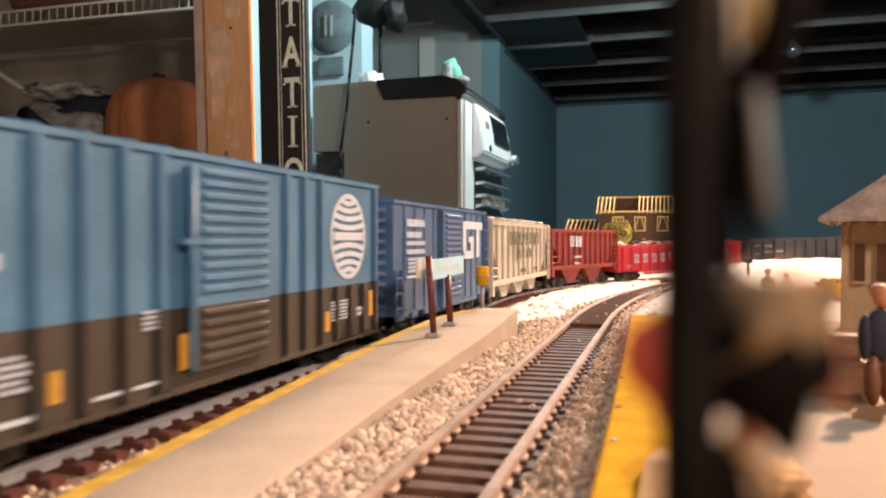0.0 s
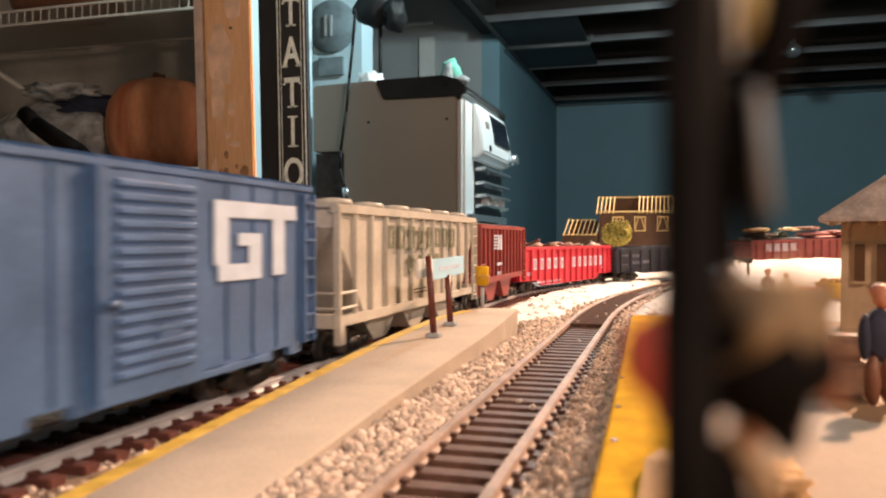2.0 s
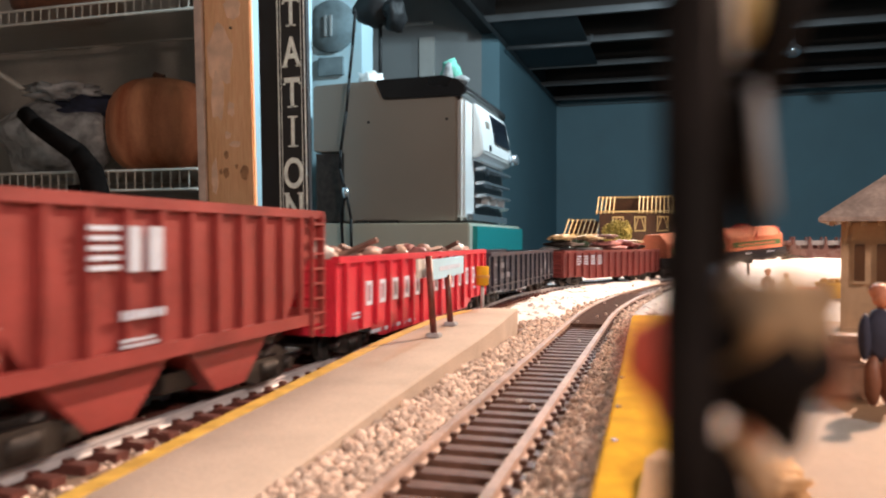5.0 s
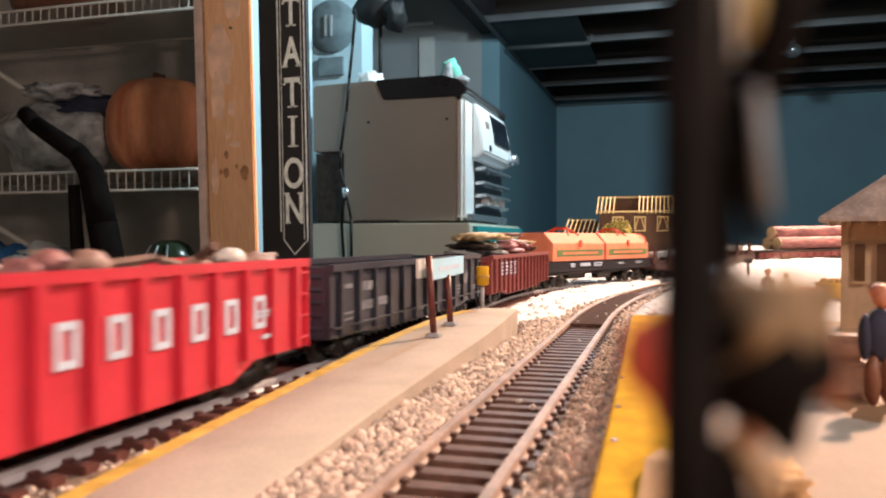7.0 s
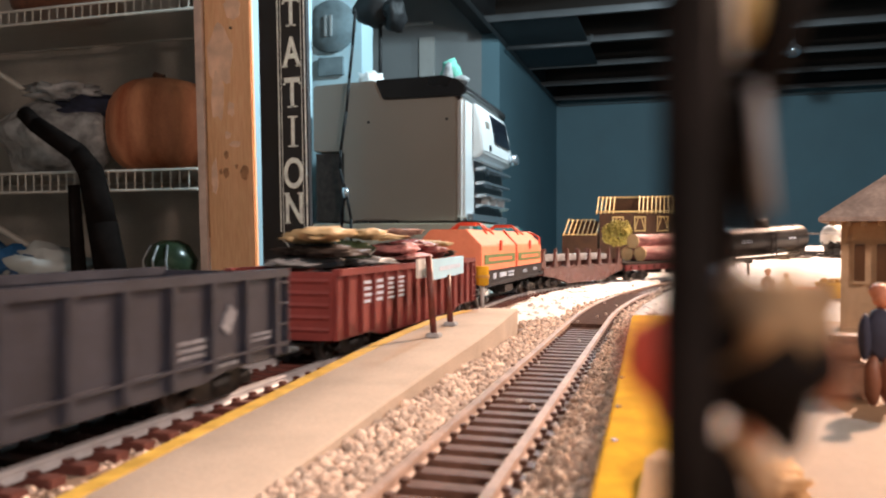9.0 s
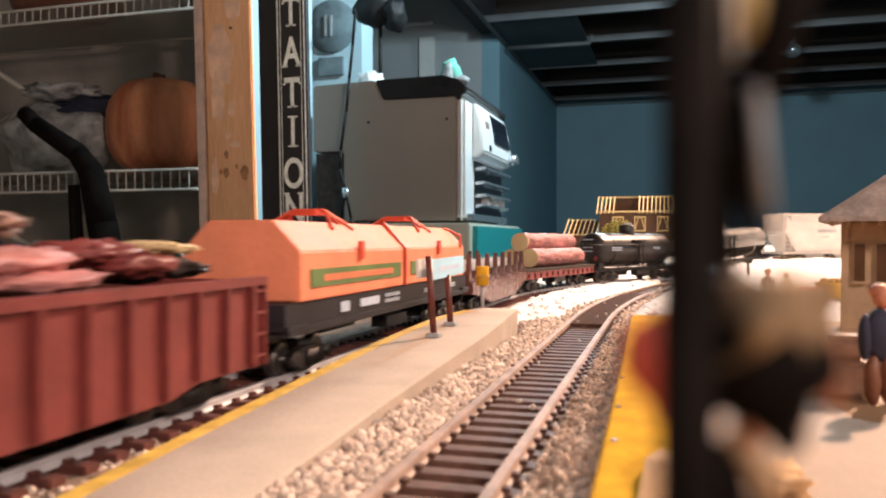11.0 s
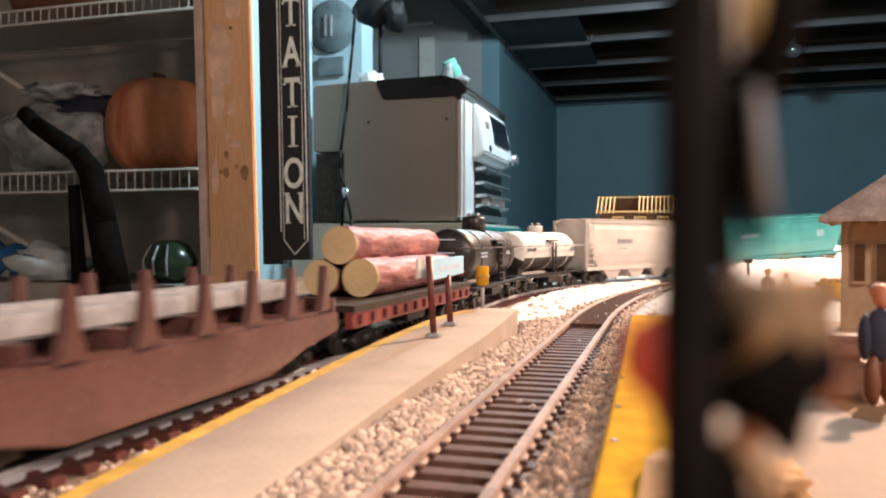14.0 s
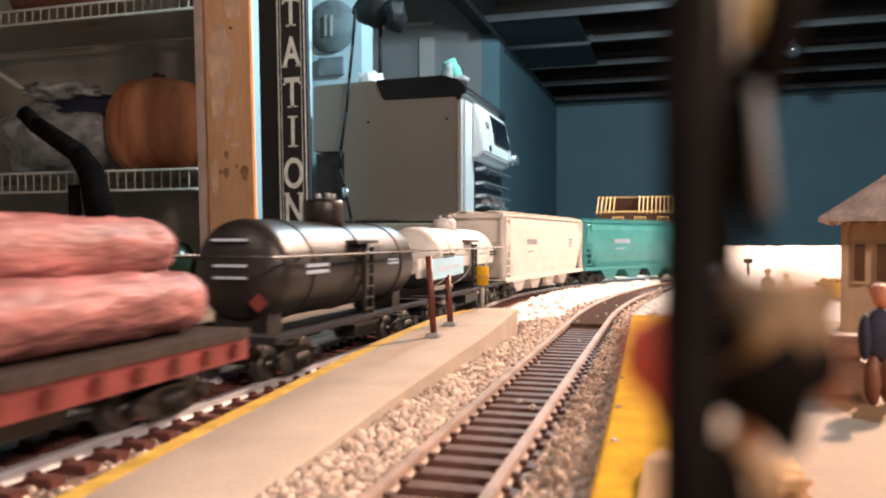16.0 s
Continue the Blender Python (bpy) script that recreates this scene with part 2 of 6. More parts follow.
def thing(name, label, category, group="", kind="", place=(0, 0, 0)):
    ob = new(name)
    ob.location = place
    ob.empty_display_size = 0.01
    return tagged(ob, label, category, group, kind)


# ---- the line of the railway ----
RAIL = 0.0085
TX, Y0, R = -0.1115, 0.49, 0.46
SPEED = 0.1010


S1, R2, RISE = 0.74, 0.62, 0.0105


def rise(s):
    """The line climbs a little on the far side of the loop and comes down again."""
    u = min(1, max(0, (s - 0.80) / 0.20)) * min(1, max(0, (1.75 - s) / 0.45))
    return RISE * u * u * (3 - 2 * u)


def along(s):
    if s < Y0:
        return Vector((TX, s, RAIL)), 0.0
    a = (min(s, S1) - Y0) / R
    p = Vector((TX + R - R * math.cos(a), Y0 + R * math.sin(a), RAIL + rise(s)))
    if s > S1:
        b = a + (s - S1) / R2
        p += Vector((R2 * (math.cos(a) - math.cos(b)), R2 * (math.sin(b) - math.sin(a)), 0))
        a = b
    return p, a


SX, SY0, SR, SA = -0.0330, 0.37, 1.28, -0.0125


def siding(s):
    if s < SY0:
        return Vector((SX + SA * s, s, RAIL)), SA
    a = SA + (s - SY0) / SR
    return Vector((SX + SA * SY0 + SR * (math.cos(SA) - math.cos(a)), SY0 + SR * (math.sin(a) - math.sin(SA)), RAIL)), a


def on_line(s, half):
    p, q = along(s - half)[0], along(s + half)[0]
    d = q - p
    return Matrix.Translation((p + q) / 2) @ Matrix.Rotation(math.atan2(-d.x, d.y), 4, "Z") @ Matrix.Rotation(math.atan2(d.z, math.hypot(d.x, d.y)), 4, "X")


# ---- room ----
def structure(name, material, *pairs):
    return tagged(boxes(name, material, None, *pairs), kind="structure")


structure("floor", M["floor"], ((-2.6, -2.2, -1.10), (2.6, 6.5, -1.05)))
structure("wall_back", M["wall"], ((-0.92, 6.36, -1.05), (2.5, 6.46, 1.17)))
structure("wall_left", M["wall"], ((-1.02, 4.2, -1.05), (-0.92, 6.46, 1.17)))
structure("wall_alcove", M["alcove"], ((-2.1, 4.2, -1.05), (-1.02, 4.3, 1.40)))
structure("wall_right", M["wall"], ((2.4, -2.1, -1.05), (2.5, 6.36, 1.17)))
structure("wall_behind", M["wall"], ((-2.5, -2.2, -1.05), (2.5, -2.1, 1.17)))
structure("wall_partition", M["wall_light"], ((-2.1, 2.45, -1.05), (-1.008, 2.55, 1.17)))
structure("wall_closet_back", M["wall_grey"], ((-2.4, 2.08, -1.05), (-1.09, 2.14, 1.17)))
structure("wall_closet_side", M["wall_grey"], ((-2.5, -2.1, -1.05), (-2.4, 2.45, 1.17)))
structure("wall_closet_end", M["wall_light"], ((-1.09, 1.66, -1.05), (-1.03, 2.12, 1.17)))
structure("wall_far_left", M["alcove"], ((-2.2, 2.55, -1.05), (-2.1, 4.3, 1.17)))
structure("trim", M["casing"], ((-1.37, 4.17, -1.05), (-1.287, 4.197, 1.17)), ((-2.0, 4.18, 1.245), (-1.30, 4.197, 1.26)))
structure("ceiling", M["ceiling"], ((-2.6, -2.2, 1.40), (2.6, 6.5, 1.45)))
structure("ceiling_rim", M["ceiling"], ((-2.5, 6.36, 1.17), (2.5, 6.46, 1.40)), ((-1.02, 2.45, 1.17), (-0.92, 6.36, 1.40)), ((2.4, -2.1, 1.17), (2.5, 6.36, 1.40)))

grid_thing = thing("ceiling_grid", "grey metal ceiling grid with its tiles missing", "ceiling grid", kind="structure")
for y in (0.1, 0.72, 1.34, 1.96, 2.58, 3.20, 3.82, 4.36, 4.96, 5.53, 6.12):
    boxes("tee_bar", M["tbar"], grid_thing, ((-0.92, y - 0.0065, 1.125), (2.4, y + 0.0065, 1.129)), ((-0.92, y - 0.002, 1.129), (2.4, y + 0.002, 1.160)))
for x in (-0.915, 1.75):
    boxes("tee_bar", M["tbar"], grid_thing, ((x, 2.6, 1.122), (x + 0.024, 6.36, 1.1245)))
boxes("tee_bar", M["tbar"], grid_thing, ((-0.9, 6.325, 1.115), (2.4, 6.35, 1.121)))
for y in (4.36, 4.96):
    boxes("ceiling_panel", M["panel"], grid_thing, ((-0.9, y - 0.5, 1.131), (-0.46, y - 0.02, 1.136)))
joists = thing("joist_row", "wooden joists coloured dark for the shade of the ceiling void", "ceiling joists", kind="structure")
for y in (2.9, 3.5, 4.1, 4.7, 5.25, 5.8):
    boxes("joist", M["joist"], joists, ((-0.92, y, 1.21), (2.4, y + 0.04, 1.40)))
pipe_thing = thing("ceiling_pipe", "thin grey pipe with an elbow under the ceiling", "pipe")
bm = bmesh.new()
pipe(bm, [(-0.9, 4.28, 1.10), (-0.44, 4.28, 1.10), (-0.43, 4.28, 1.145)], 0.009, 10)
part("pipe_run", bm, M["tbar"], pipe_thing)
bulb = thing("ceiling_fixture", "small bare ceiling fixture with a shiny metal cap", "light fixture")
bm = bmesh.new()
lathe(bm, [(0.012, 0.11), (0.02, 0.03), (0.05, 0.0), (0.045, -0.03), (0.02, -0.045)], (0.62, 4.72, 1.10))
rod(bm, (0.62, 4.72, 1.19), (0.62, 4.72, 1.40), 0.012)
part("socket", bm, M["chrome"], bulb)

# ---- table of the layout ----
table = thing("layout_table", "long brown plywood layout table", "table")
boxes("table_top", M["board"], table, ((-0.40, -0.35, -0.016), (1.5, 1.75, 0.003)))
boxes("fascia", M["stud"], table, ((-0.42, -0.35, -0.10), (-0.402, 1.75, 0.001)))
for x, y in ((-0.35, -0.3), (1.45, -0.3), (-0.35, 1.7), (1.45, 1.7)):
    boxes("leg", M["stud"], table, ((x - 0.03, y - 0.03, -1.05), (x + 0.03, y + 0.03, -0.017)))

# ---- closet, post, sign, desk ----
post = thing("wall_stud", "bare pine wall stud with plaster smears and knots", "stud")
post.location = (-0.7025, 1.15, 0.0)
post.rotation_euler = (0, radians(-1.6), 0)
boxes("timber", M["stud"], post, ((-0.044, 0.0, -1.02), (0.044, 0.009, 1.13)), bevel=0.002)
boxes("edge_strip", M["drywall"], post, ((-0.060, -0.003, -1.02), (-0.0462, 0.02, 1.13)))
rng = random.Random(4)


def patch(x, z, w, h, seed, name, material, label=""):
    """A thin flat stain with an uneven rim on the timber's face."""
    pb = bmesh.new()
    rim = []
    for k in range(22):
        a = 2 * math.pi * k / 22
        d = 1 + 0.45 * noise.noise(Vector((2 * math.cos(a), 2 * math.sin(a), seed * 3.7)))
        rim.append((w * d * math.cos(a), h * d * math.sin(a)))
    prism(pb, rim, "y", -0.0003 - 0.00015 * seed, 0.0008)
    part(name, pb, material, post, label).location = (x, 0, z)


for i, (x, z, w, h) in enumerate(((-0.014, 0.352, 0.024, 0.054), (-0.022, 0.285, 0.013, 0.042), (0.004, 0.262, 0.006, 0.013), (-0.003, 0.219, 0.006, 0.006), (0.010, 0.203, 0.010, 0.005), (0.010, 0.430, 0.016, 0.020), (-0.030, 0.150, 0.006, 0.030))):
    patch(x, z, w, h, i, "smear", M["plaster"], "pale plaster smear")
for i, (x, z, k) in enumerate(((-0.007, 0.186, 0.8), (-0.008, 0.156, 1.1), (0.026, 0.156, 1.6), (-0.018, 0.158, 0.6), (0.012, 0.166, 0.5))):
    patch(x, z, 0.0046 * k, 0.0075 * k, i + 9, "knot", M["knot"])
boxes("seam", M["knot"], post, ((-0.0440, -0.0006, 0.05), (-0.0428, 0.002, 0.70)), ((0.0405, -0.0006, -0.1), (0.0412, 0.002, 0.34)))
bm = bmesh.new()
rod(bm, (0.008, -0.004, 0.395), (0.008, 0.01, 0.395), 0.002)
part("nail", bm, M["iron"], post)

sign = thing("station_sign", "tall black wooden sign with white lettering STATION and pointed border", "sign")
sign.location = (-0.667, 1.3, 0.0)
sign.rotation_euler = (0, radians(-1.1), 0)
boxes("board", M["sign"], sign, ((-0.029, 0.0, 0.008), (0.031, 0.016, 0.75)), bevel=0.002)
boxes("side_board", M["sign"], sign, ((-0.071, 0.012, 0.0), (-0.031, 0.03, 0.75)))
for x0, x1, zb in ((-0.0265, -0.0245, 0.06), (-0.0205, -0.0195, 0.045), (0.0205, 0.0215, 0.045), (0.0265, 0.0285, 0.045)):
    boxes("border_line", M["sign_white"], sign, ((x0, -0.0012, zb), (x1, -0.0002, 0.74)))
bm = bmesh.new()
for a, b in (((-0.020, 0.045), (0.001, 0.018)), ((0.001, 0.018), (0.0285, 0.045))):
    d = Vector((b[0] - a[0], 0, b[1] - a[1]))
    n = Vector((-d.z, 0, d.x)).normalized() * 0.0009
    vs = [bm.verts.new(Vector((p[0], -0.001, p[1])) + s * n) for p, s in ((a, 1), (a, -1), (b, -1), (b, 1))]
    bm.faces.new(vs)
r = bmesh.ops.extrude_face_region(bm, geom=bm.faces[:])
bmesh.ops.translate(bm, verts=[g for g in r["geom"] if isinstance(g, bmesh.types.BMVert)], vec=(0, 0.0008, 0))
part("border_point", bm, M["sign_white"], sign)
for ch, z in zip("STATION", (0.512, 0.443, 0.369, 0.295, 0.223, 0.148, 0.083)):
    cu = bpy.data.curves.new("letter", "FONT")
    cu.body, cu.size, cu.extrude, cu.align_x = ch, 0.077, 0.0008, "CENTER"
    cu.offset = 0.0012
    tmp = new("tmp", cu)
    me = bpy.data.meshes.new_from_object(tmp)
    bpy.data.objects.remove(tmp)
    bm = bmesh.new()
    bm.from_mesh(me)
    bmesh.ops.transform(bm, matrix=Matrix.Diagonal((0.66, 1, 1, 1)), verts=bm.verts)
    serif = {"T": ((-0.0095, 0.0095, -0.001), (-0.0175, -0.0135, 0.041), (0.0135, 0.0175, 0.041)), "I": ((-0.0095, 0.0095, -0.001), (-0.0095, 0.0095, 0.0525)),
             "A": ((-0.020, -0.0085, -0.001), (0.0085, 0.020, -0.001)), "N": ((-0.0185, -0.0075, -0.001), (0.0075, 0.0185, 0.0525), (-0.0195, -0.010, 0.0525))}.get(ch, ())
    for a, b, h in serif:
        bx(bm, (a, h, -0.0008), (b, h + 0.003, 0.0008))
    ob = part("letter", bm, M["sign_white"], sign)
    ob.matrix_basis = Matrix.Translation((0.002, -0.001, z - 0.0075)) @ Matrix.Rotation(radians(90), 4, "X")

emblem = thing("wall_emblem", "faded grey round emblem hanging on the pale blue wall", "wall decor")
bm = bmesh.new()
lathe(bm, [(0.001, -0.012), (0.085, -0.012), (0.09, -0.006), (0.09, 0.0)], (-1.115, 2.448, 0.765), axis="y", seg=28)
part("disc", bm, M["emblem"], emblem)
# box below the disc, its grey also holding the dark shadow there
boxes("bracket", M["emblem"], emblem, ((-1.16, 2.436, 0.60), (-1.07, 2.449, 0.66)))
bm = bmesh.new()
bx(bm, (-1.135, 2.428, 0.73), (-1.128, 2.436, 0.80))
bx(bm, (-1.115, 2.428, 0.73), (-1.108, 2.436, 0.80))
part("mark", bm, M["alcove"], emblem)

shelf_label = "white coated wire closet shelf"
for z0, z1, d in ((0.597, 0.632, 0.36), (0.166, 0.214, 0.36)):
    sh = thing("wire_shelf", shelf_label, "shelf", "closet shelves")
    bm = bmesh.new()
    for z in (z0, z1):
        rod(bm, (-2.38, 1.63, z), (-1.092, 1.63, z), 0.0036)
    rod(bm, (-2.38, 1.63 + d, z1), (-1.092, 1.63 + d, z1), 0.0036)
    part("rail", bm, M["wire"], sh)
    bm = bmesh.new()
    rod(bm, (0, 1.63, z0), (0, 1.63, z1), 0.0022, seg=6)
    me = mesh_of("lip_wire", bm, M["wire"])
    for i in range(50):
        share("lip_wire", me, sh, (-2.36 + i * 0.0254, 0, 0))
    bm = bmesh.new()
    rod(bm, (0, 1.63, z1 + 0.003), (0, 1.63 + d, z1 + 0.003), 0.0017, seg=5)
    me = mesh_of("deck_wire", bm, M["wire"])
    for i in range(100):
        share("deck_wire", me, sh, (-2.37 + i * 0.0127, 0, 0))
brace = thing("shelf_brace", "white metal diagonal shelf brace", "bracket")
bm = bmesh.new()
rod(bm, (-1.93, 1.64, 0.62), (-1.62, 1.86, 0.36), 0.009)
part("bar", bm, M["wire"], brace)
brace2 = copy_thing(brace, pose(0.0, 0.0, -0.43))

pumpkin = thing("pumpkin", "large faded orange pumpkin on the wire shelf", "pumpkin")
bm = bmesh.new()
N = 44
rings = []
for k in range(15):
    a = -math.pi / 2 + math.pi * k / 14
    ring = []
    for i in range(N):
        t = 2 * math.pi * i / N
        r = 0.147 * (abs(math.cos(a)) ** 0.62) * (1 - 0.07 * abs(math.cos(t * 5.5)) ** 5) + 0.002
        ring.append(bm.verts.new((r * math.cos(t), r * math.sin(t) * 0.9, 0.125 * (1 if a > 0 else -1) * abs(math.sin(a)) ** 0.8)))
    rings.append(ring)
for a, b in zip(rings, rings[1:]):
    for i in range(N):
        bm.faces.new((a[i], a[(i + 1) % N], b[(i + 1) % N], b[i])).smooth = True
part("shell", bm, M["pumpkin"], pumpkin)
bm = bmesh.new()
pipe(bm, [(0, 0, 0.11), (0.005, -0.005, 0.130), (-0.02, -0.01, 0.138)], 0.010)
part("stem", bm, M["trouser"], pumpkin)
pumpkin.location = (-1.31, 1.80, 0.344)

bag = thing("plastic_bag", "crumpled cloudy plastic bag with dark cloth on the shelf", "bag")
bm = bmesh.new()
blob(bm, (-1.65, 1.80, 0.315), (0.18, 0.12, 0.10), 0.3, 4, 2, 0.9)
part("sack", bm, M["plastic"], bag)
bm = bmesh.new()
blob(bm, (-1.56, 1.82, 0.395), (0.10, 0.08, 0.045), 0.7, 3, 5, 1.5)
part("cloth", bm, M["navy"], bag, "dark navy cloth")
bm = bmesh.new()
blob(bm, (-1.62, 1.78, 0.452), (0.10, 0.08, 0.022), 0.9, 3, 8, 1.5)
part("knot", bm, M["plastic"], bag)
box3 = thing("upper_box", "dark bundle on the upper wire shelf", "bundle")
bm = bmesh.new()
blob(bm, (-1.62, 1.80, 0.70), (0.16, 0.1, 0.06), 0.5, 3, 12)
part("cloth_roll", bm, M["trouser"], box3)

arm = thing("vacuum_wand", "black plastic vacuum wand with an angled handle", "vacuum")
bm = bmesh.new()
for pts, r0 in (([(-1.475, 1.5, 0.345), (-1.44, 1.5, 0.315), (-1.32, 1.5, 0.243), (-1.285, 1.5, 0.20), (-1.255, 1.5, 0.08), (-1.225, 1.5, -0.06), (-1.15, 1.5, -0.5), (-1.10, 1.5, -1.04)], 0.026),):
    for i, (p, q) in enumerate(zip(pts, pts[1:])):
        rod(bm, p, q, (0.019, 0.020, 0.024, 0.028, 0.033, 0.036, 0.04)[i], (0.020, 0.024, 0.028, 0.033, 0.036, 0.04, 0.04)[i], seg=14)
        blob(bm, q, [(0.020, 0.024, 0.028, 0.033, 0.036, 0.04, 0.04)[i]] * 3, 0, 2)
part("wand", bm, M["wand"], arm)
bm = bmesh.new()
rod(bm, (-1.325, 1.49, 0.170), (-1.300, 1.49, -0.2), 0.013, 0.02, seg=12)
part("hook", bm, M["wand"], arm)

jar = thing("glass_jar", "dark green glass bowl with pale glints on a closet box", "jar")
bm = bmesh.new()
lathe(bm, [(0.03, 0.0), (0.058, 0.02), (0.064, 0.055), (0.045, 0.09), (0.02, 0.103)], (0, 0, 0))
part("glass", bm, M["leaf"], jar)
# pale bars model the glints along the relief of the glass
for a in (-2.2, -1.6, -1.1):
    bm = bmesh.new()
    pipe(bm, [(0.06 * math.cos(a), 0.06 * math.sin(a), 0.02), (0.066 * math.cos(a), 0.066 * math.sin(a), 0.055), (0.046 * math.cos(a), 0.046 * math.sin(a), 0.09)], 0.003)
    part("rib", bm, M["plastic"], jar, "pale rib standing in for a glint")
jar.location = (-1.175, 1.64, -0.059)
box1 = thing("storage_box", "grey storage box in the closet", "box")
boxes("carton", M["wall_grey"], box1, ((-2.2, 1.55, -1.05), (-1.10, 2.05, -0.06)), bevel=0.004)
bundle = thing("cloth_bundle", "white and blue crumpled plastic bundle", "bundle")
bm = bmesh.new()
blob(bm, (-1.53, 1.60, -0.02), (0.12, 0.08, 0.05), 0.7, 3, 21, 1.5)
part("wrap", bm, M["casing"], bundle)
bm = bmesh.new()
blob(bm, (-1.58, 1.555, -0.005), (0.07, 0.05, 0.04), 0.6, 3, 25, 1.5)
part("fold", bm, M["blue_cloth"], bundle, "blue fold")

# desk cabinet, printer and what lies on it
desk = thing("desk_cabinet", "pale grey green cabinet under the printer", "cabinet")
boxes("carcass", M["cabinet"], desk, ((-1.0, 1.93, -1.05), (-0.50, 2.60, 0.088)), bevel=0.003)
boxes("front_panel", M["teal_box"], desk, ((-0.499, 1.96, -1.0), (-0.487, 2.58, 0.080)), label="teal drawer front")
pr = thing("printer", "grey and white office printer with black lid and control screen", "printer")
bm = bmesh.new()
prism(bm, [(-0.945, 0.2835), (-0.855, 0.2835), (-0.855, 0.0935), (-0.540, 0.0935), (-0.540, 0.414), (-0.742, 0.414), (-0.765, 0.468), (-0.945, 0.462)], "y", 1.95, 2.42)
part("body", bm, M["printer"], pr, bevel=0.004)
# dark block stands in for the shade in the open rear nook
boxes("rear_bay_shade", M["deck"], pr, ((-0.945, 1.97, 0.0935), (-0.857, 2.40, 0.28)))
boxes("foot", M["printer_black"], pr, ((-0.82, 1.944, 0.089), (-0.70, 1.965, 0.095)))
bm = bmesh.new()
prism(bm, [(-0.765, 0.468), (-0.742, 0.4155), (-0.53, 0.4155), (-0.512, 0.424), (-0.516, 0.440), (-0.535, 0.456), (-0.575, 0.471)], "y", 1.948, 2.44)
part("lid", bm, M["printer_black"], pr, "black scanner lid", bevel=0.004)
bm = bmesh.new()
prism(bm, [(1.951, 0.0945), (2.42, 0.0945), (2.42, 0.413), (1.951, 0.413)], "x", -0.539, -0.519)
part("front_cover", bm, M["printer_white"], pr, "white front cover", bevel=0.008)
bm = bmesh.new()
prism(bm, [(-0.518, 0.262), (-0.497, 0.268), (-0.488, 0.280), (-0.490, 0.300), (-0.498, 0.360), (-0.510, 0.408), (-0.518, 0.413)], "y", 2.03, 2.41)
part("control_panel", bm, M["printer_white"], pr, bevel=0.004)
bm = bmesh.new()
prism(bm, [(-0.4960, 0.318), (-0.4880, 0.319), (-0.4960, 0.362), (-0.5040, 0.398), (-0.5100, 0.398)], "y", 2.18, 2.385)
part("screen", bm, M["screen"], pr, "dark control screen")
bm = bmesh.new()
rod(bm, (-0.500, 2.115, 0.296), (-0.4865, 2.115, 0.296), 0.009, seg=14)
part("button", bm, M["printer_black"], pr)
boxes("button", M["printer"], pr, ((-0.505, 2.095, 0.352), (-0.4955, 2.135, 0.368)))
boxes("output_bay", M["printer_black"], pr, ((-0.530, 2.05, 0.105), (-0.5180, 2.40, 0.258)))
for z, k in ((0.236, 0.030), (0.198, 0.026), (0.164, 0.030), (0.136, 0.024)):
    bm = bmesh.new()
    prism(bm, [(-0.5175, z - 0.006), (-0.5175 + k, z), (-0.5175 + k, z + 0.005), (-0.5175, z + 0.004)], "y", 2.06, 2.39)
    part("tray", bm, M["chrome"], pr, "silver output tray")
for y in (2.13, 2.23, 2.33):
    boxes("tray_clip", M["printer_white"], pr, ((-0.5175, y, 0.140), (-0.497, y + 0.016, 0.160)))
bm = bmesh.new()
rod(bm, (-0.489, 2.38, 0.288), (-0.464, 2.38, 0.290), 0.018, 0.016, seg=16)
part("knob", bm, M["chrome"], pr, "round silver knob")
boxes("base_lip", M["chrome"], pr, ((-0.5185, 1.97, 0.095), (-0.502, 2.40, 0.112)))
for x, z in ((-0.783, 0.357), (-0.566, 0.357)):
    bm = bmesh.new()
    rod(bm, (x, 1.9492, z), (x, 1.955, z), 0.004, seg=10)
    part("screw", bm, M["printer_black"], pr)
tissue = thing("tissue", "crumpled white tissue on the printer", "tissue")
bm = bmesh.new()
blob(bm, (-0.835, 2.1, 0.492), (0.036, 0.03, 0.03), 0.8, 3, 3, 2)
part("paper", bm, M["printer_white"], tissue)
toy = thing("green_toy", "small soft mint green toy on the printer", "toy")
bm = bmesh.new()
blob(bm, (-0.596, 2.1, 0.507), (0.028, 0.03, 0.036), 0.35, 3, 6, 1.3)
part("cap", bm, surface("mint_cloth", (0.16, 0.50, 0.38), 0.8, vary=0.2, scale=60), toy)
bm = bmesh.new()
blob(bm, (-0.598, 2.075, 0.500), (0.015, 0.015, 0.03), 0.3, 2, 9)
blob(bm, (-0.565, 2.08, 0.482), (0.025, 0.02, 0.013), 0.4, 2, 4)
part("base", bm, M["plastic"], toy)
stand = thing("black_fan", "black desk fan head on a thin stand", "fan")
bm = bmesh.new()
blob(bm, (-0.865, 2.2, 0.735), (0.062, 0.05, 0.055), 0.25, 3, 1)
blob(bm, (-0.80, 2.2, 0.712), (0.035, 0.045, 0.048), 0.35, 3, 2)
part("head", bm, M["cord"], stand)
bm = bmesh.new()
rod(bm, (-0.845, 2.2, 0.69), (-0.845, 2.2, 0.47), 0.006)
part("stem", bm, M["cord"], stand)
bm = bmesh.new()
pipe(bm, [(-0.79, 2.13, 0.475), (-0.765, 2.13, 0.495), (-0.74, 2.13, 0.50), (-0.738, 2.13, 0.475)], 0.006)
part("foot", bm, M["cord"], stand)
cord = thing("power_cord", "black power cord hanging down past the printer", "cable")
bm = bmesh.new()
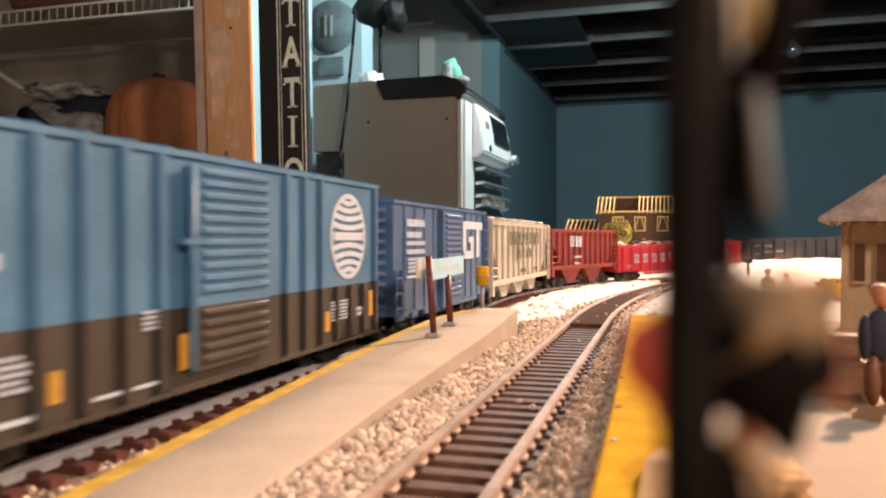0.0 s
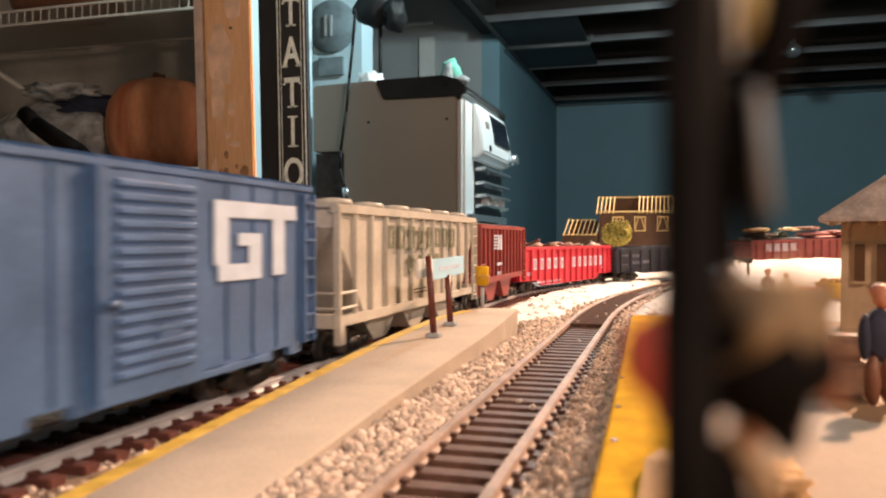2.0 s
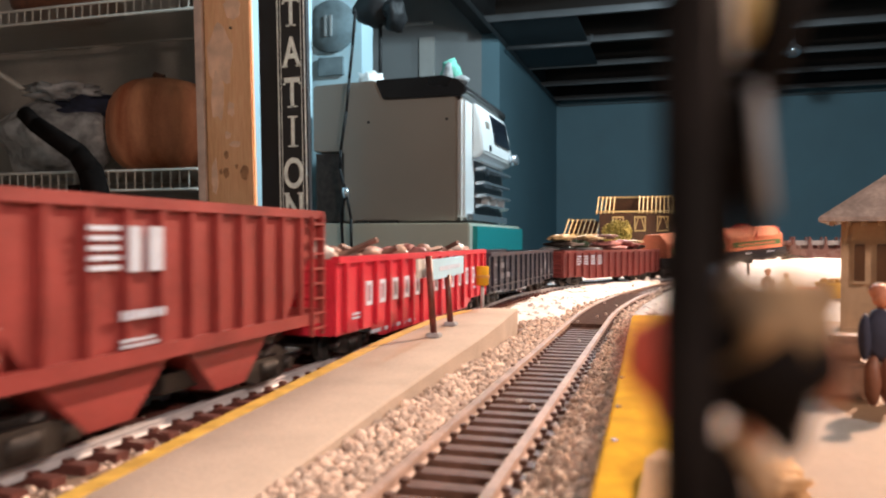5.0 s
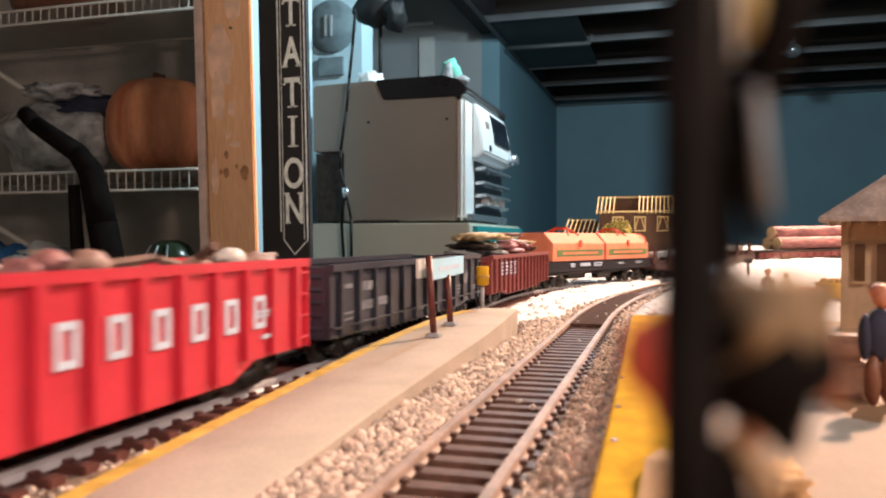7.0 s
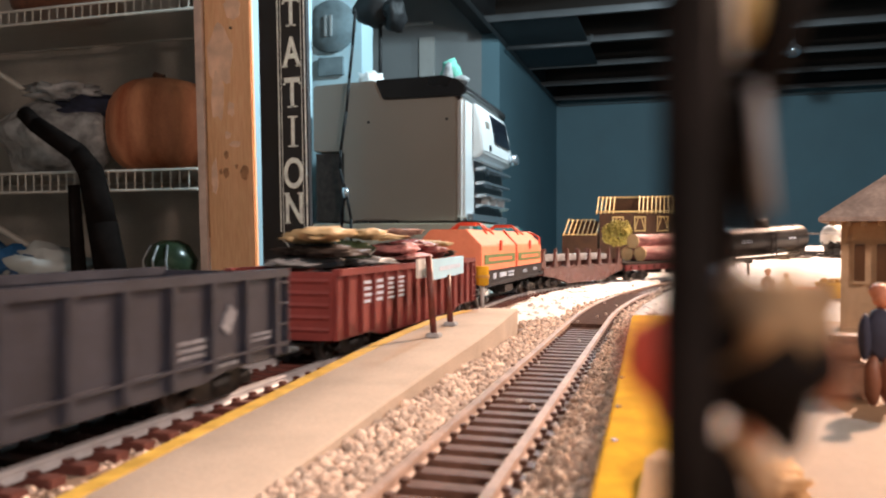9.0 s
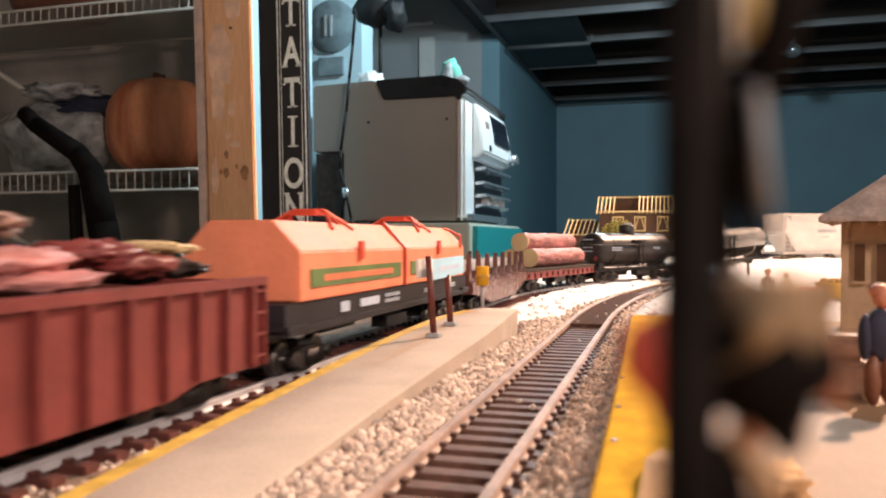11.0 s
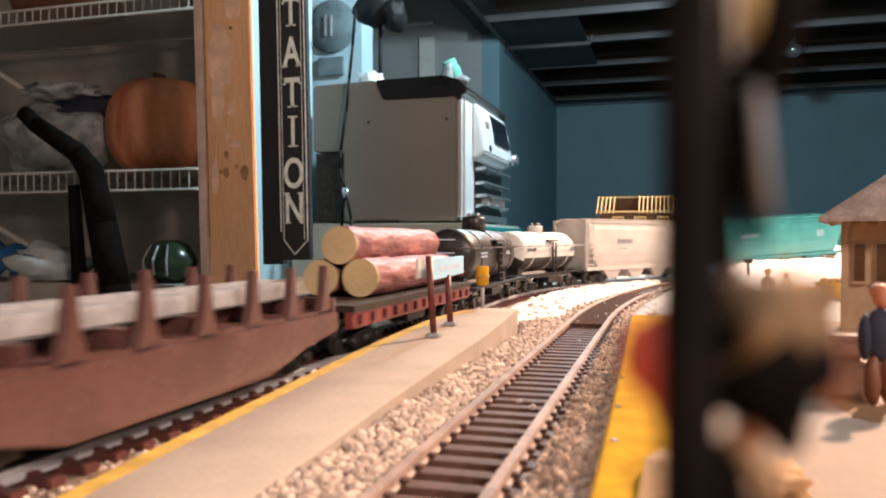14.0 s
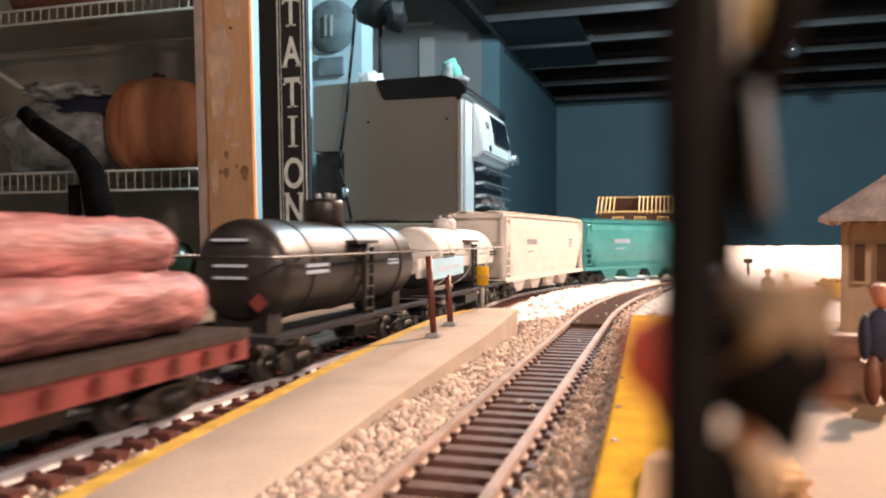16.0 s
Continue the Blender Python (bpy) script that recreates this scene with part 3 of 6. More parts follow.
pts = [(-0.90, 2.15, 0.70), (-0.815, 1.93, 0.655), (-0.80, 1.9, 0.632), (-0.807, 1.9, 0.55), (-0.8167, 1.9, 0.4645), (-0.825, 1.9, 0.38), (-0.841, 1.9, 0.281), (-0.843, 1.9, 0.23), (-0.827, 1.9, 0.17), (-0.84, 1.9, 0.11), (-0.833, 1.9, 0.0), (-0.83, 1.9, -0.3)]
pipe(bm, pts, 0.0042, 8)
pipe(bm, [(-0.827, 1.9, 0.17), (-0.812, 1.9, 0.10), (-0.811, 1.9, 0.0), (-0.82, 1.9, -0.3)], 0.0042, 8)
part("cable", bm, M["cord"], cord)
bm = bmesh.new()
rod(bm, (-0.826, 1.893, 0.18), (-0.822, 1.893, 0.155), 0.009, seg=10)
part("plug", bm, M["chrome"], cord, "shiny plug")

# ---- platforms ----
platform = thing("station_platform", "beige concrete island platform with a worn yellow edge", "platform", kind="structure")
# the slab falls as a ramp towards its near end
RAMP = [(0.00, 0.0040), (0.05, 0.0054), (0.09, 0.0070), (0.118, 0.0085), (0.16, 0.0106), (0.21, 0.0132), (0.245, 0.0146), (0.285, 0.0156), (0.318, 0.0157), (0.333, 0.0157)]
SIDES = [(-0.0865, -0.0585), (-0.0870, -0.0588), (-0.0875, -0.0590), (-0.0880, -0.0593), (-0.0880, -0.0597), (-0.0880, -0.0590), (-0.0880, -0.0588), (-0.0878, -0.0608), (-0.0850, -0.0638), (-0.0800, -0.0648)]


def ramp(y):
    for (y0, z0), (y1, z1) in zip(RAMP, RAMP[1:]):
        if y <= y1:
            return z0 + (z1 - z0) * (y - y0) / (y1 - y0)
    return RAMP[-1][1]


bm = bmesh.new()
rows = []
for (y, z), (xl, xr) in zip(RAMP, SIDES):
    rows.append([bm.verts.new(p) for p in ((xl, y, 0.003), (xl, y, z - 0.0004), (xl + 0.0004, y, z), (xr - 0.0005, y, z), (xr, y, z - 0.0005), (xr, y, 0.003))])
for p, q in zip(rows, rows[1:]):
    for i in range(5):
        bm.faces.new((p[i], p[i + 1], q[i + 1], q[i])).smooth = i == 2
bm.faces.new(rows[0])
bm.faces.new(rows[-1][::-1])
part("slab", bm, M["concrete"], platform)
bm = bmesh.new()
last = None
for (y, z), (xl, xr) in list(zip(RAMP, SIDES))[:-1]:
    row = [bm.verts.new(p) for p in ((xl - 0.0001, y, z - 0.0012), (xl - 0.0001, y, z + 0.0001), (xl + 0.0036, y, z + 0.0002), (xl + 0.0036, y, z - 0.0002))]
    if last:
        for i in range(3):
            bm.faces.new((last[i], last[i + 1], row[i + 1], row[i]))
    last = row
part("edge_stripe", bm, M["stripe"], platform, "worn yellow edge stripe")

near = thing("wooden_platform", "peach painted platform with a yellow wooden edge board", "platform", kind="structure")
boxes("deck", M["peach"], near, ((0.0035, -0.10, 0.003), (0.30, 0.318, 0.0154)), bevel=0.0005)
bm = bmesh.new()
prism(bm, [(-0.0075, -0.1), (0.003, -0.1), (0.003, 0.318), (-0.0160, 0.318), (-0.0146, 0.2655), (-0.0108, 0.1433), (-0.0088, 0.07)], "z", 0.003, 0.0158)
part("edge_board", bm, M["yellow"], near, "yellow painted edge board", bevel=0.0005)
for x, y in ((-0.0095, 0.142), (-0.0085, 0.118), (-0.0108, 0.172), (-0.0115, 0.215), (-0.0118, 0.25)):
    bm = bmesh.new()
    rod(bm, (x, y, 0.0157), (x, y, 0.0160), 0.0006, seg=8)
    part("nail", bm, M["trouser"], near)

# ---- station name sign and yellow marker on the island platform ----
ns = thing("platform_name_sign", "pale blue name board on two leaning dark red posts", "sign")
for (x, y), dx, top in (((-0.0736, 0.2389), -0.0018, 0.0402), ((-0.0758, 0.2660), -0.0012, 0.0330)):
    bm = bmesh.new()
    rod(bm, (x, y, ramp(y)), (x + dx, y, top), 0.0011, seg=8)
    part("post", bm, M["post_red"], ns)
    bm = bmesh.new()
    prism(bm, [(x - 0.0022, y - 0.0022), (x + 0.0022, y - 0.0022), (x + 0.0022, y + 0.0022), (x - 0.0022, y + 0.0022)], "z", ramp(y) - 0.0003, ramp(y) + 0.0014)
    part("base", bm, M["pole_grey"], ns, bevel=0.0004)
bm = bmesh.new()
prism(bm, [(-0.0752, 0.2387), (-0.0743, 0.2389), (-0.0799, 0.2992), (-0.0808, 0.2990)], "z", 0.0322, 0.0391)
board = part("board", bm, M["sign_blue"], ns, bevel=0.0002)
bm = bmesh.new()
prism(bm, [(-0.0790, 0.2366), (-0.0780, 0.2366), (-0.0782, 0.2480), (-0.0792, 0.2480)], "z", 0.0330, 0.0392)
part("back_board", bm, M["white"], ns, "white back board", bevel=0.0002)
bm = bmesh.new()
turn = Matrix.Translation((-0.0743, 0.2389, 0)) @ Matrix.Rotation(math.atan2(0.0056, 0.0603), 4, "Z")
for y in np.arange(0.012, 0.050, 0.0052):
    bx(bm, (-0.0002, y, 0.0349), (0.0002, y + 0.0040, 0.0364), turn)
part("lettering", bm, M["letter"], board)
mk = thing("yellow_marker", "small yellow marker head on a pale grey pole", "signal marker")
bm = bmesh.new()
rod(bm, (-0.0802, 0.332, 0.0155), (-0.0802, 0.332, 0.026), 0.0009)
part("pole", bm, M["pole_grey"], mk)
bm = bmesh.new()
lathe(bm, [(0.0022, 0.0255), (0.0027, 0.0260), (0.0027, 0.0282), (0.0030, 0.0288), (0.0030, 0.0300), (0.0027, 0.0306), (0.0029, 0.0332), (0.0026, 0.0338)], (-0.0802, 0.332, 0), seg=18)
part("head", bm, M["yellow"], mk)
bm = bmesh.new()
lathe(bm, [(0.0030, 0.0287), (0.00315, 0.0289), (0.00315, 0.0299), (0.0030, 0.0301)], (-0.0802, 0.332, 0), seg=18)
part("band", bm, M["letter_yellow"], mk)

# ---- tracks ----
tie_main = bmesh.new()
bx(tie_main, (-0.0150, -0.0018, -0.0042), (0.0150, 0.0018, -0.0019))
for sx in (-1, 1):
    bx(tie_main, (sx * 0.0085 - 0.0022, -0.0010, -0.0019), (sx * 0.0085 + 0.0022, 0.0010, -0.0013))
tie_main = mesh_of("tie", tie_main, M["tie_red"], 0.0002)
tie_side = bmesh.new()
bx(tie_side, (-0.0146, -0.0020, -0.0040), (0.0146, 0.0020, -0.0020))
for sx in (-1, 1):
    bx(tie_side, (sx * 0.0083 - 0.0021, -0.0010, -0.0020), (sx * 0.0083 + 0.0021, 0.0010, -0.0012))
tie_side = mesh_of("tie", tie_side, M["tie"], 0.00015)


def track(name, label, line, end, half, tie_me, step, first):
    th = thing(name, label, "railway track")
    for sx in (-1, 1):
        bm = bmesh.new()
        last = None
        outline = [(-0.0014, -0.0022), (0.0014, -0.0022), (0.0008, -0.0017), (0.0007, -0.0010), (0.0010, -0.0006), (0.0009, 0.0), (-0.0009, 0.0), (-0.0010, -0.0006), (-0.0007, -0.0010), (-0.0008, -0.0017)]
        for s in np.arange(-0.1, end + 0.001, 0.02):
            p, a = line(s)
            ring = []
            for u, h in outline:
                w = sx * half + u
                ring.append(bm.verts.new((p.x + w * math.cos(a), p.y - w * math.sin(a), p.z + h)))
            if last:
                for i in range(10):
                    j = (i + 1) % 10
                    bm.faces.new((last[i], last[j], ring[j], ring[i]))
            last = ring
        part("rail", bm, M["rail_main" if line is along else "rail"], th)
    s = first
    while s < end:
        p, a = line(s)
        share("tie", tie_me, th, p, -a)
        s += step
    return th


track("main_track", "steel rails on red brown ties in gravel", along, 2.62, 0.0085, tie_main, 0.0078, -0.02)
side_track = track("siding_track", "steel rails on dark brown plastic ties in tan ballast", siding, 0.80, 0.0083, tie_side, 0.0077, -0.02)
# the crossing plate between the rails of the siding
bm = bmesh.new()
bx(bm, (-0.0071, 0, -0.0022), (0.0071, 0.0099, -0.0003))
me = mesh_of("crossing_plank", bm, M["plank"], 0.0002)
for s in np.arange(0.350, 0.545, 0.01):
    p, a = siding(s)
    share("crossing_plank", me, side_track, p, -a)


def near_line(x, y, line, length=1.0):
    best = 9.0
    if y < SY0:
        return abs(x - line(y)[0].x)
    for s in np.arange(SY0, length, 0.02):
        p = line(s)[0]
        best = min(best, math.hypot(p.x - x, p.y - y))
    return best


LINE_S = np.arange(0.30, 2.2, 0.012)
LINE_P = np.array([along(v)[0][:] for v in LINE_S])
LINE_A = np.array([along(v)[1] for v in LINE_S])


def main_gap(x, y):
    """Signed distance from the main line, positive inside the loop, and the rise of the line there."""
    dx, dy = x - LINE_P[:, 0], y - LINE_P[:, 1]
    k = int(np.argmin(dx * dx + dy * dy))
    return dx[k] * math.cos(LINE_A[k]) - dy[k] * math.sin(LINE_A[k]), LINE_P[k, 2] - RAIL


# roadbed under the main line, sloped at both sides
bm = bmesh.new()
last = None
for v in np.arange(0.48, 2.6, 0.02):
    p, a = along(v)
    ring = [bm.verts.new((p.x + w * math.cos(a), p.y - w * math.sin(a), z)) for w, z in ((-0.022, 0.0028), (-0.0155, p.z - 0.0043), (0.0155, p.z - 0.0043), (0.022, 0.0028))]
    if last:
        for i in range(3):
            bm.faces.new((last[i], last[i + 1], ring[i + 1], ring[i]))
    last = ring
tagged(part("roadbed", bm, M["bed"]), "brown sloped roadbed under the main track", "track bed", kind="structure")

# ballast: a bed and thousands of loose stones
bed = boxes("ballast_bed", M["bed"], None, ((-0.14, -0.1, 0.0031), (-0.011, 0.60, 0.0050)))
tagged(bed, "brown gravel bed under the tracks", "gravel", kind="stuff")
rng = random.Random(11)
base = bmesh.new()
bmesh.ops.create_icosphere(base, subdivisions=1, radius=1)
IV = [v.co.copy() for v in base.verts]
IF = [[v.index for v in f.verts] for f in base.faces]
base.free()


def scatter(name, material, spots, label, category):
    vs, fs = [], []
    for c, size in spots:
        k = len(vs)
        rot = Euler((rng.uniform(0, 6), rng.uniform(0, 6), rng.uniform(0, 6))).to_matrix()
        sx, sy, sz = (size * rng.uniform(0.5, 1.3) for _ in range(3))
        for v in IV:
            w = rot @ Vector((v.x * sx, v.y * sy, v.z * sz)) * rng.uniform(0.78, 1.15)
            vs.append((c[0] + w.x, c[1] + w.y, c[2] + w.z))
        fs += [[i + k for i in f] for f in IF]
    me = bpy.data.meshes.new(name)
    me.from_pydata(vs, [], fs)
    me.materials.append(material)
    return tagged(new(name, me), label, category, kind="stuff")


spots = []
while len(spots) < 11500:
    y = 0.06 + 0.56 * rng.random() ** 1.4
    x = rng.uniform(-0.066, -0.0085)
    d = near_line(x, y, siding)
    if abs(d - 0.0083) < 0.0018:
        continue
    inside = d < 0.0075
    if inside and (0.345 < y < 0.555 or rng.random() < 0.7) or y > 0.375 and d > 0.0165 or y > 0.352 and x < -0.058:
        continue
    if x < -0.0585 and y < 0.335:
        continue
    if inside:
        z = 0.0038
    elif d < 0.0122 and x > SX:
        z = 0.0044 + 0.0008 * rng.random()
    elif d < 0.0150:
        z = 0.0058 + 0.0007 * rng.random()
    else:
        # a loose bank towards the platform, lower beside the wooden edge
        z = 0.0050 + 0.0016 * rng.random() + (0.0022 * min(1, max(0, (-0.045 - x) / 0.012)) * min(1, y / 0.2) if x < SX else 0.0014 + 0.0030 * min(1, (x - SX - 0.015) / 0.008))
    spots.append(((x, y, z), rng.uniform(0.0004, 0.0007) if inside else rng.uniform(0.0007, 0.0013)))
while len(spots) < 13500:
    # the narrow strip beside the wooden edge
    y = 0.06 + 0.33 * rng.random()
    x = siding(y)[0].x + rng.uniform(0.0122, 0.0245)
    spots.append(((x, y, 0.0062 + 0.0020 * rng.random()), rng.uniform(0.0007, 0.0012)))
while len(spots) < 17000:
    y = 0.06 + 0.42 * rng.random()
    x = rng.uniform(-0.128, -0.086)
    if abs(abs(x - TX) - 0.0085) < 0.0016:
        continue
    spots.append(((x, y, 0.0043 + 0.0007 * rng.random()), rng.uniform(0.0007, 0.0011)))
for i in range(9):
    s = rng.uniform(0.08, 0.5)
    p, a = siding(s)
    spots.append(((p.x + rng.uniform(-0.006, 0.006), p.y, RAIL - 0.0012 if s < 0.345 else RAIL + 0.0006), 0.0007))
scatter("ballast", M["stone"], spots, "loose tan and pinkish ballast stones", "gravel")

# ---- snow of white fluff ----
def snow_height(x, y):
    g, lift = main_gap(x, y)
    n = noise.noise(Vector((x * 60, y * 60, 0))) * 0.5 + noise.noise(Vector((x * 170, y * 170, 3))) * 0.35 + noise.noise(Vector((x * 420, y * 420, 7))) * 0.10
    if g > 0:
        # inside the loop
        d = near_line(x, y, siding, 0.86) if y < 0.86 else 9
        right = min(1, max(0, (x + 0.01) / 0.08))
        h = 0.0075 + 0.0045 * right + 0.010 * right * min(1, max(0, (y - 0.42) / 0.25))
        clear = min(1, max(0, (g - 0.016) / 0.012)) * min(1, max(0, (d - 0.013) / 0.010))
        edge = min(1, max(0, (y - 0.340 - 0.020 * min(1, max(0, (x + 0.075) / 0.03)) - 0.010 * noise.noise(Vector((x * 90, 0, 5)))) / 0.022))
        return 0.0015 + (h + 0.0026 * n) * clear * edge + 0.35 * lift * min(1, max(0, 1.3 - g / 0.04)) * edge
    right = min(1, max(0, (x + 0.06) / 0.12))
    h = 0.007 + 0.027 * right * min(1, max(0, (-g - 0.02) / 0.06))
    clear = min(1, max(0, (-g - 0.014) / 0.010))
    return 0.0015 + (h + 0.0035 * n) * clear + 0.5 * lift * min(1, max(0, 1.5 + g / 0.04))


bm = bmesh.new()
NX, NY = 230, 270
gx, gy = np.linspace(-0.13, 0.46, NX), np.linspace(0.325, 1.20, NY)
grid = [[bm.verts.new((x, y, 0.003 + snow_height(x, y) - 0.0015 - 0.0012)) for x in gx] for y in gy]
for j in range(NY - 1):
    for i in range(NX - 1):
        bm.faces.new((grid[j][i], grid[j][i + 1], grid[j + 1][i + 1], grid[j + 1][i])).smooth = True
tagged(part("snow", bm, M["snow"]), "white fluffy snow blanket with a ragged edge along the tracks", "snow", kind="stuff")
spots = []
while len(spots) < 900:
    x, y = rng.uniform(-0.105, 0.03), 0.36 + 0.4 * rng.random() ** 1.3
    h = snow_height(x, y)
    if h > 0.0035:
        spots.append(((x, y, 0.003 + h - 0.0040), rng.uniform(0.0012, 0.0028)))
scatter("snow_flakes", M["snow"], spots, "loose tufts of white snow fluff", "snow")

# ---- far building with open rafters, and a bush ----
farm = thing("brown_building", "dark brown model building with cream rafters and window frames", "building")
boxes("wall", M["house"], farm, ((-0.100, 1.10, 0.003), (0.045, 1.17, 0.0815)))
boxes("attic", M["house"], farm, ((-0.094, 1.135, 0.0815), (0.04, 1.165, 0.1035)))
bm = bmesh.new()
bx(bm, (-0.105, 1.094, 0.0822), (0.05, 1.0965, 0.0845))
bx(bm, (-0.100, 1.128, 0.1035), (0.046, 1.1305, 0.1058))
part("roof_beam", bm, M["cream"], farm)
rung = bmesh.new()
prism(rung, [(1.0925, 0.0805), (1.0955, 0.0805), (1.1300, 0.1050), (1.1270, 0.1060)], "x", -0.0007, 0.0007)
rung = mesh_of("rafter", rung, M["cream"])
for x in (-0.103, -0.0975, -0.092, -0.0865, -0.081, -0.047, -0.0415, -0.036, -0.030, -0.0245, -0.019, -0.0135, -0.008, -0.0025, 0.003, 0.009, 0.015, 0.021, 0.027, 0.033, 0.039, 0.045):
    share("rafter", rung, farm, (x, 0, 0))
for x in (-0.0745, -0.0455, -0.0155, 0.014):
    w = boxes("window", M["window"], farm, ((x - 0.0065, 1.0985, 0.0575), (x + 0.0065, 1.1002, 0.076)))
    boxes("frame", M["cream"], w, ((x - 0.0078, 1.097, 0.075), (x + 0.0078, 1.0992, 0.0768)), ((x - 0.0078, 1.097, 0.0565), (x + 0.0078, 1.0992, 0.058)),
          ((x - 0.0076, 1.0968, 0.0581), (x - 0.0062, 1.099, 0.0749)), ((x + 0.0062, 1.0968, 0.0581), (x + 0.0076, 1.099, 0.0749)))
    bm = bmesh.new()
    pipe(bm, [(x - 0.006, 1.0975, 0.060), (x - 0.002, 1.0975, 0.0745)], 0.0007)
    pipe(bm, [(x + 0.006, 1.0975, 0.060), (x + 0.002, 1.0975, 0.0745)], 0.0007)
    part("curtain_rail", bm, M["cream"], w)
shed = thing("brown_shed", "low dark brown shed with cream rafters", "building")
boxes("wall", M["house"], shed, ((-0.150, 1.09, 0.003), (-0.102, 1.14, 0.054)))
bm = bmesh.new()
bx(bm, (-0.150, 1.088, 0.0515), (-0.103, 1.090, 0.0530))
bx(bm, (-0.144, 1.112, 0.0720), (-0.108, 1.114, 0.0735))
part("roof_beam", bm, M["cream"], shed)
for x in np.arange(-0.1475, -0.104, 0.0062):
    bm = bmesh.new()
    rod(bm, (x, 1.087, 0.051), (x + 0.004, 1.113, 0.0733), 0.0008, seg=5)
    part("rafter", bm, M["cream"], shed)
boxes("attic", M["house"], shed, ((-0.142, 1.116, 0.054), (-0.104, 1.135, 0.0712)))

bush = thing("bush", "round yellow green model bush", "bush")
bm = bmesh.new()
rod(bm, (-0.0655, 0.965, 0.003), (-0.0655, 0.965, 0.05), 0.002, 0.001)
part("trunk", bm, M["trouser"], bush)
vs, fs = [], []
for i in range(900):
    u = Vector((rng.gauss(0, 1), rng.gauss(0, 1), rng.gauss(0, 1))).normalized()
    r = (0.6 + 0.4 * rng.random() ** 0.5) * (1 + 0.28 * noise.noise(u * 1.6))
    c = Vector((-0.0655 + u.x * 0.0185 * r, 0.965 + u.y * 0.015 * r, 0.053 + u.z * 0.0145 * r))
    k = len(vs)
    for v in IV:
        vs.append(tuple(c + v * rng.uniform(0.0008, 0.0022)))
    fs += [[q + k for q in f] for f in IF]
me = bpy.data.meshes.new("crown")
me.from_pydata(vs, [], fs)
me.materials.append(M["foliage"])
new("crown", me).parent = bush

# ---- station house, crate, toy figures, pole ----
stn = thing("station_house", "small peach station house with brown shingle roof", "building")
stn.matrix_basis = Matrix.Translation((0.049, 0.262, 0)) @ Matrix.Rotation(radians(-12), 4, "Z") @ Matrix.Translation((-0.049, -0.262, 0))
bm = bmesh.new()
bx(bm, (0.0490, 0.262, 0.0154), (0.125, 0.305, 0.0512))
part("wall", bm, M["station"], stn, bevel=0.0003)
boxes("corner_board", M["station"], stn, ((0.0483, 0.2612, 0.0154), (0.0503, 0.2645, 0.0512)))
boxes("base_board", M["station"], stn, ((0.0482, 0.2605, 0.0155), (0.1255, 0.2621, 0.0190)))
bm = bmesh.new()
lo = [bm.verts.new(p) for p in ((0.0425, 0.252, 0.0508), (0.132, 0.252, 0.0508), (0.132, 0.315, 0.0508), (0.0425, 0.315, 0.0508))]
lo2 = [bm.verts.new((v.co.x, v.co.y, 0.0520)) for v in lo]
hi = [bm.verts.new(p) for p in ((0.071, 0.283, 0.0735), (0.105, 0.283, 0.0735))]
bm.faces.new(lo[::-1])
for i in range(4):
    bm.faces.new((lo[i], lo[(i + 1) % 4], lo2[(i + 1) % 4], lo2[i]))
bm.faces.new((lo2[0], lo2[1], hi[1], hi[0]))
bm.faces.new((lo2[1], lo2[2], hi[1]))
bm.faces.new((lo2[2], lo2[3], hi[0], hi[1]))
bm.faces.new((lo2[3], lo2[0], hi[0]))
part("roof", bm, M["roof"], stn)
bm = bmesh.new()
bx(bm, (0, 0.2535, 0.0496), (0.0012, 0.2615, 0.0508))
me = mesh_of("rafter_tail", bm, M["station"])
for x in np.arange(0.0455, 0.128, 0.0042):
    share("rafter_tail", me, stn, (x, 0, 0))
for x in (0.0533, 0.0592, 0.0651):
    w = boxes("window", M["window"], stn, ((x - 0.0014, 0.2610, 0.0330), (x + 0.0014, 0.2622, 0.0440)))
    boxes("frame", M["station"], w, ((x - 0.0019, 0.2606, 0.0322), (x + 0.0019, 0.2619, 0.0329)))

stand2 = thing("switch_stand", "small black switch stand in the snow", "switch stand")
bm = bmesh.new()
rod(bm, (0.0520, 0.62, 0.008), (0.0520, 0.62, 0.0280), 0.0010)
part("post", bm, M["cord"], stand2)
boxes("box", M["cord"], stand2, ((0.0490, 0.618, 0.0280), (0.0550, 0.622, 0.0313)), bevel=0.0003)
crate = thing("yellow_crate", "yellow bucket of goods beside the station house", "bucket")
bm = bmesh.new()
lathe(bm, [(0.0052, 0.0), (0.0078, 0.012), (0.0085, 0.0125), (0.0080, 0.0135)], (0.0785, 0.45, 0.0098), seg=16)
part("tub", bm, M["yellow"], crate)
bm = bmesh.new()
for i in range(9):
    blob(bm, (0.0785 + rng.uniform(-0.005, 0.005), 0.45 + rng.uniform(-0.004, 0.004), 0.0240), (0.0022, 0.0022, 0.0016), 0.3, 1, i)
part("contents", bm, M["letter_yellow"], crate)
redbox = thing("red_crate", "small red toy crate in the snow", "crate")
boxes("case", M["bag_red"], redbox, ((0.060, 0.44, 0.008), (0.0705, 0.452, 0.0195)), bevel=0.0006)
boxes("lid", M["bag_red"], redbox, ((0.0597, 0.4397, 0.0196), (0.0708, 0.4523, 0.0206)))


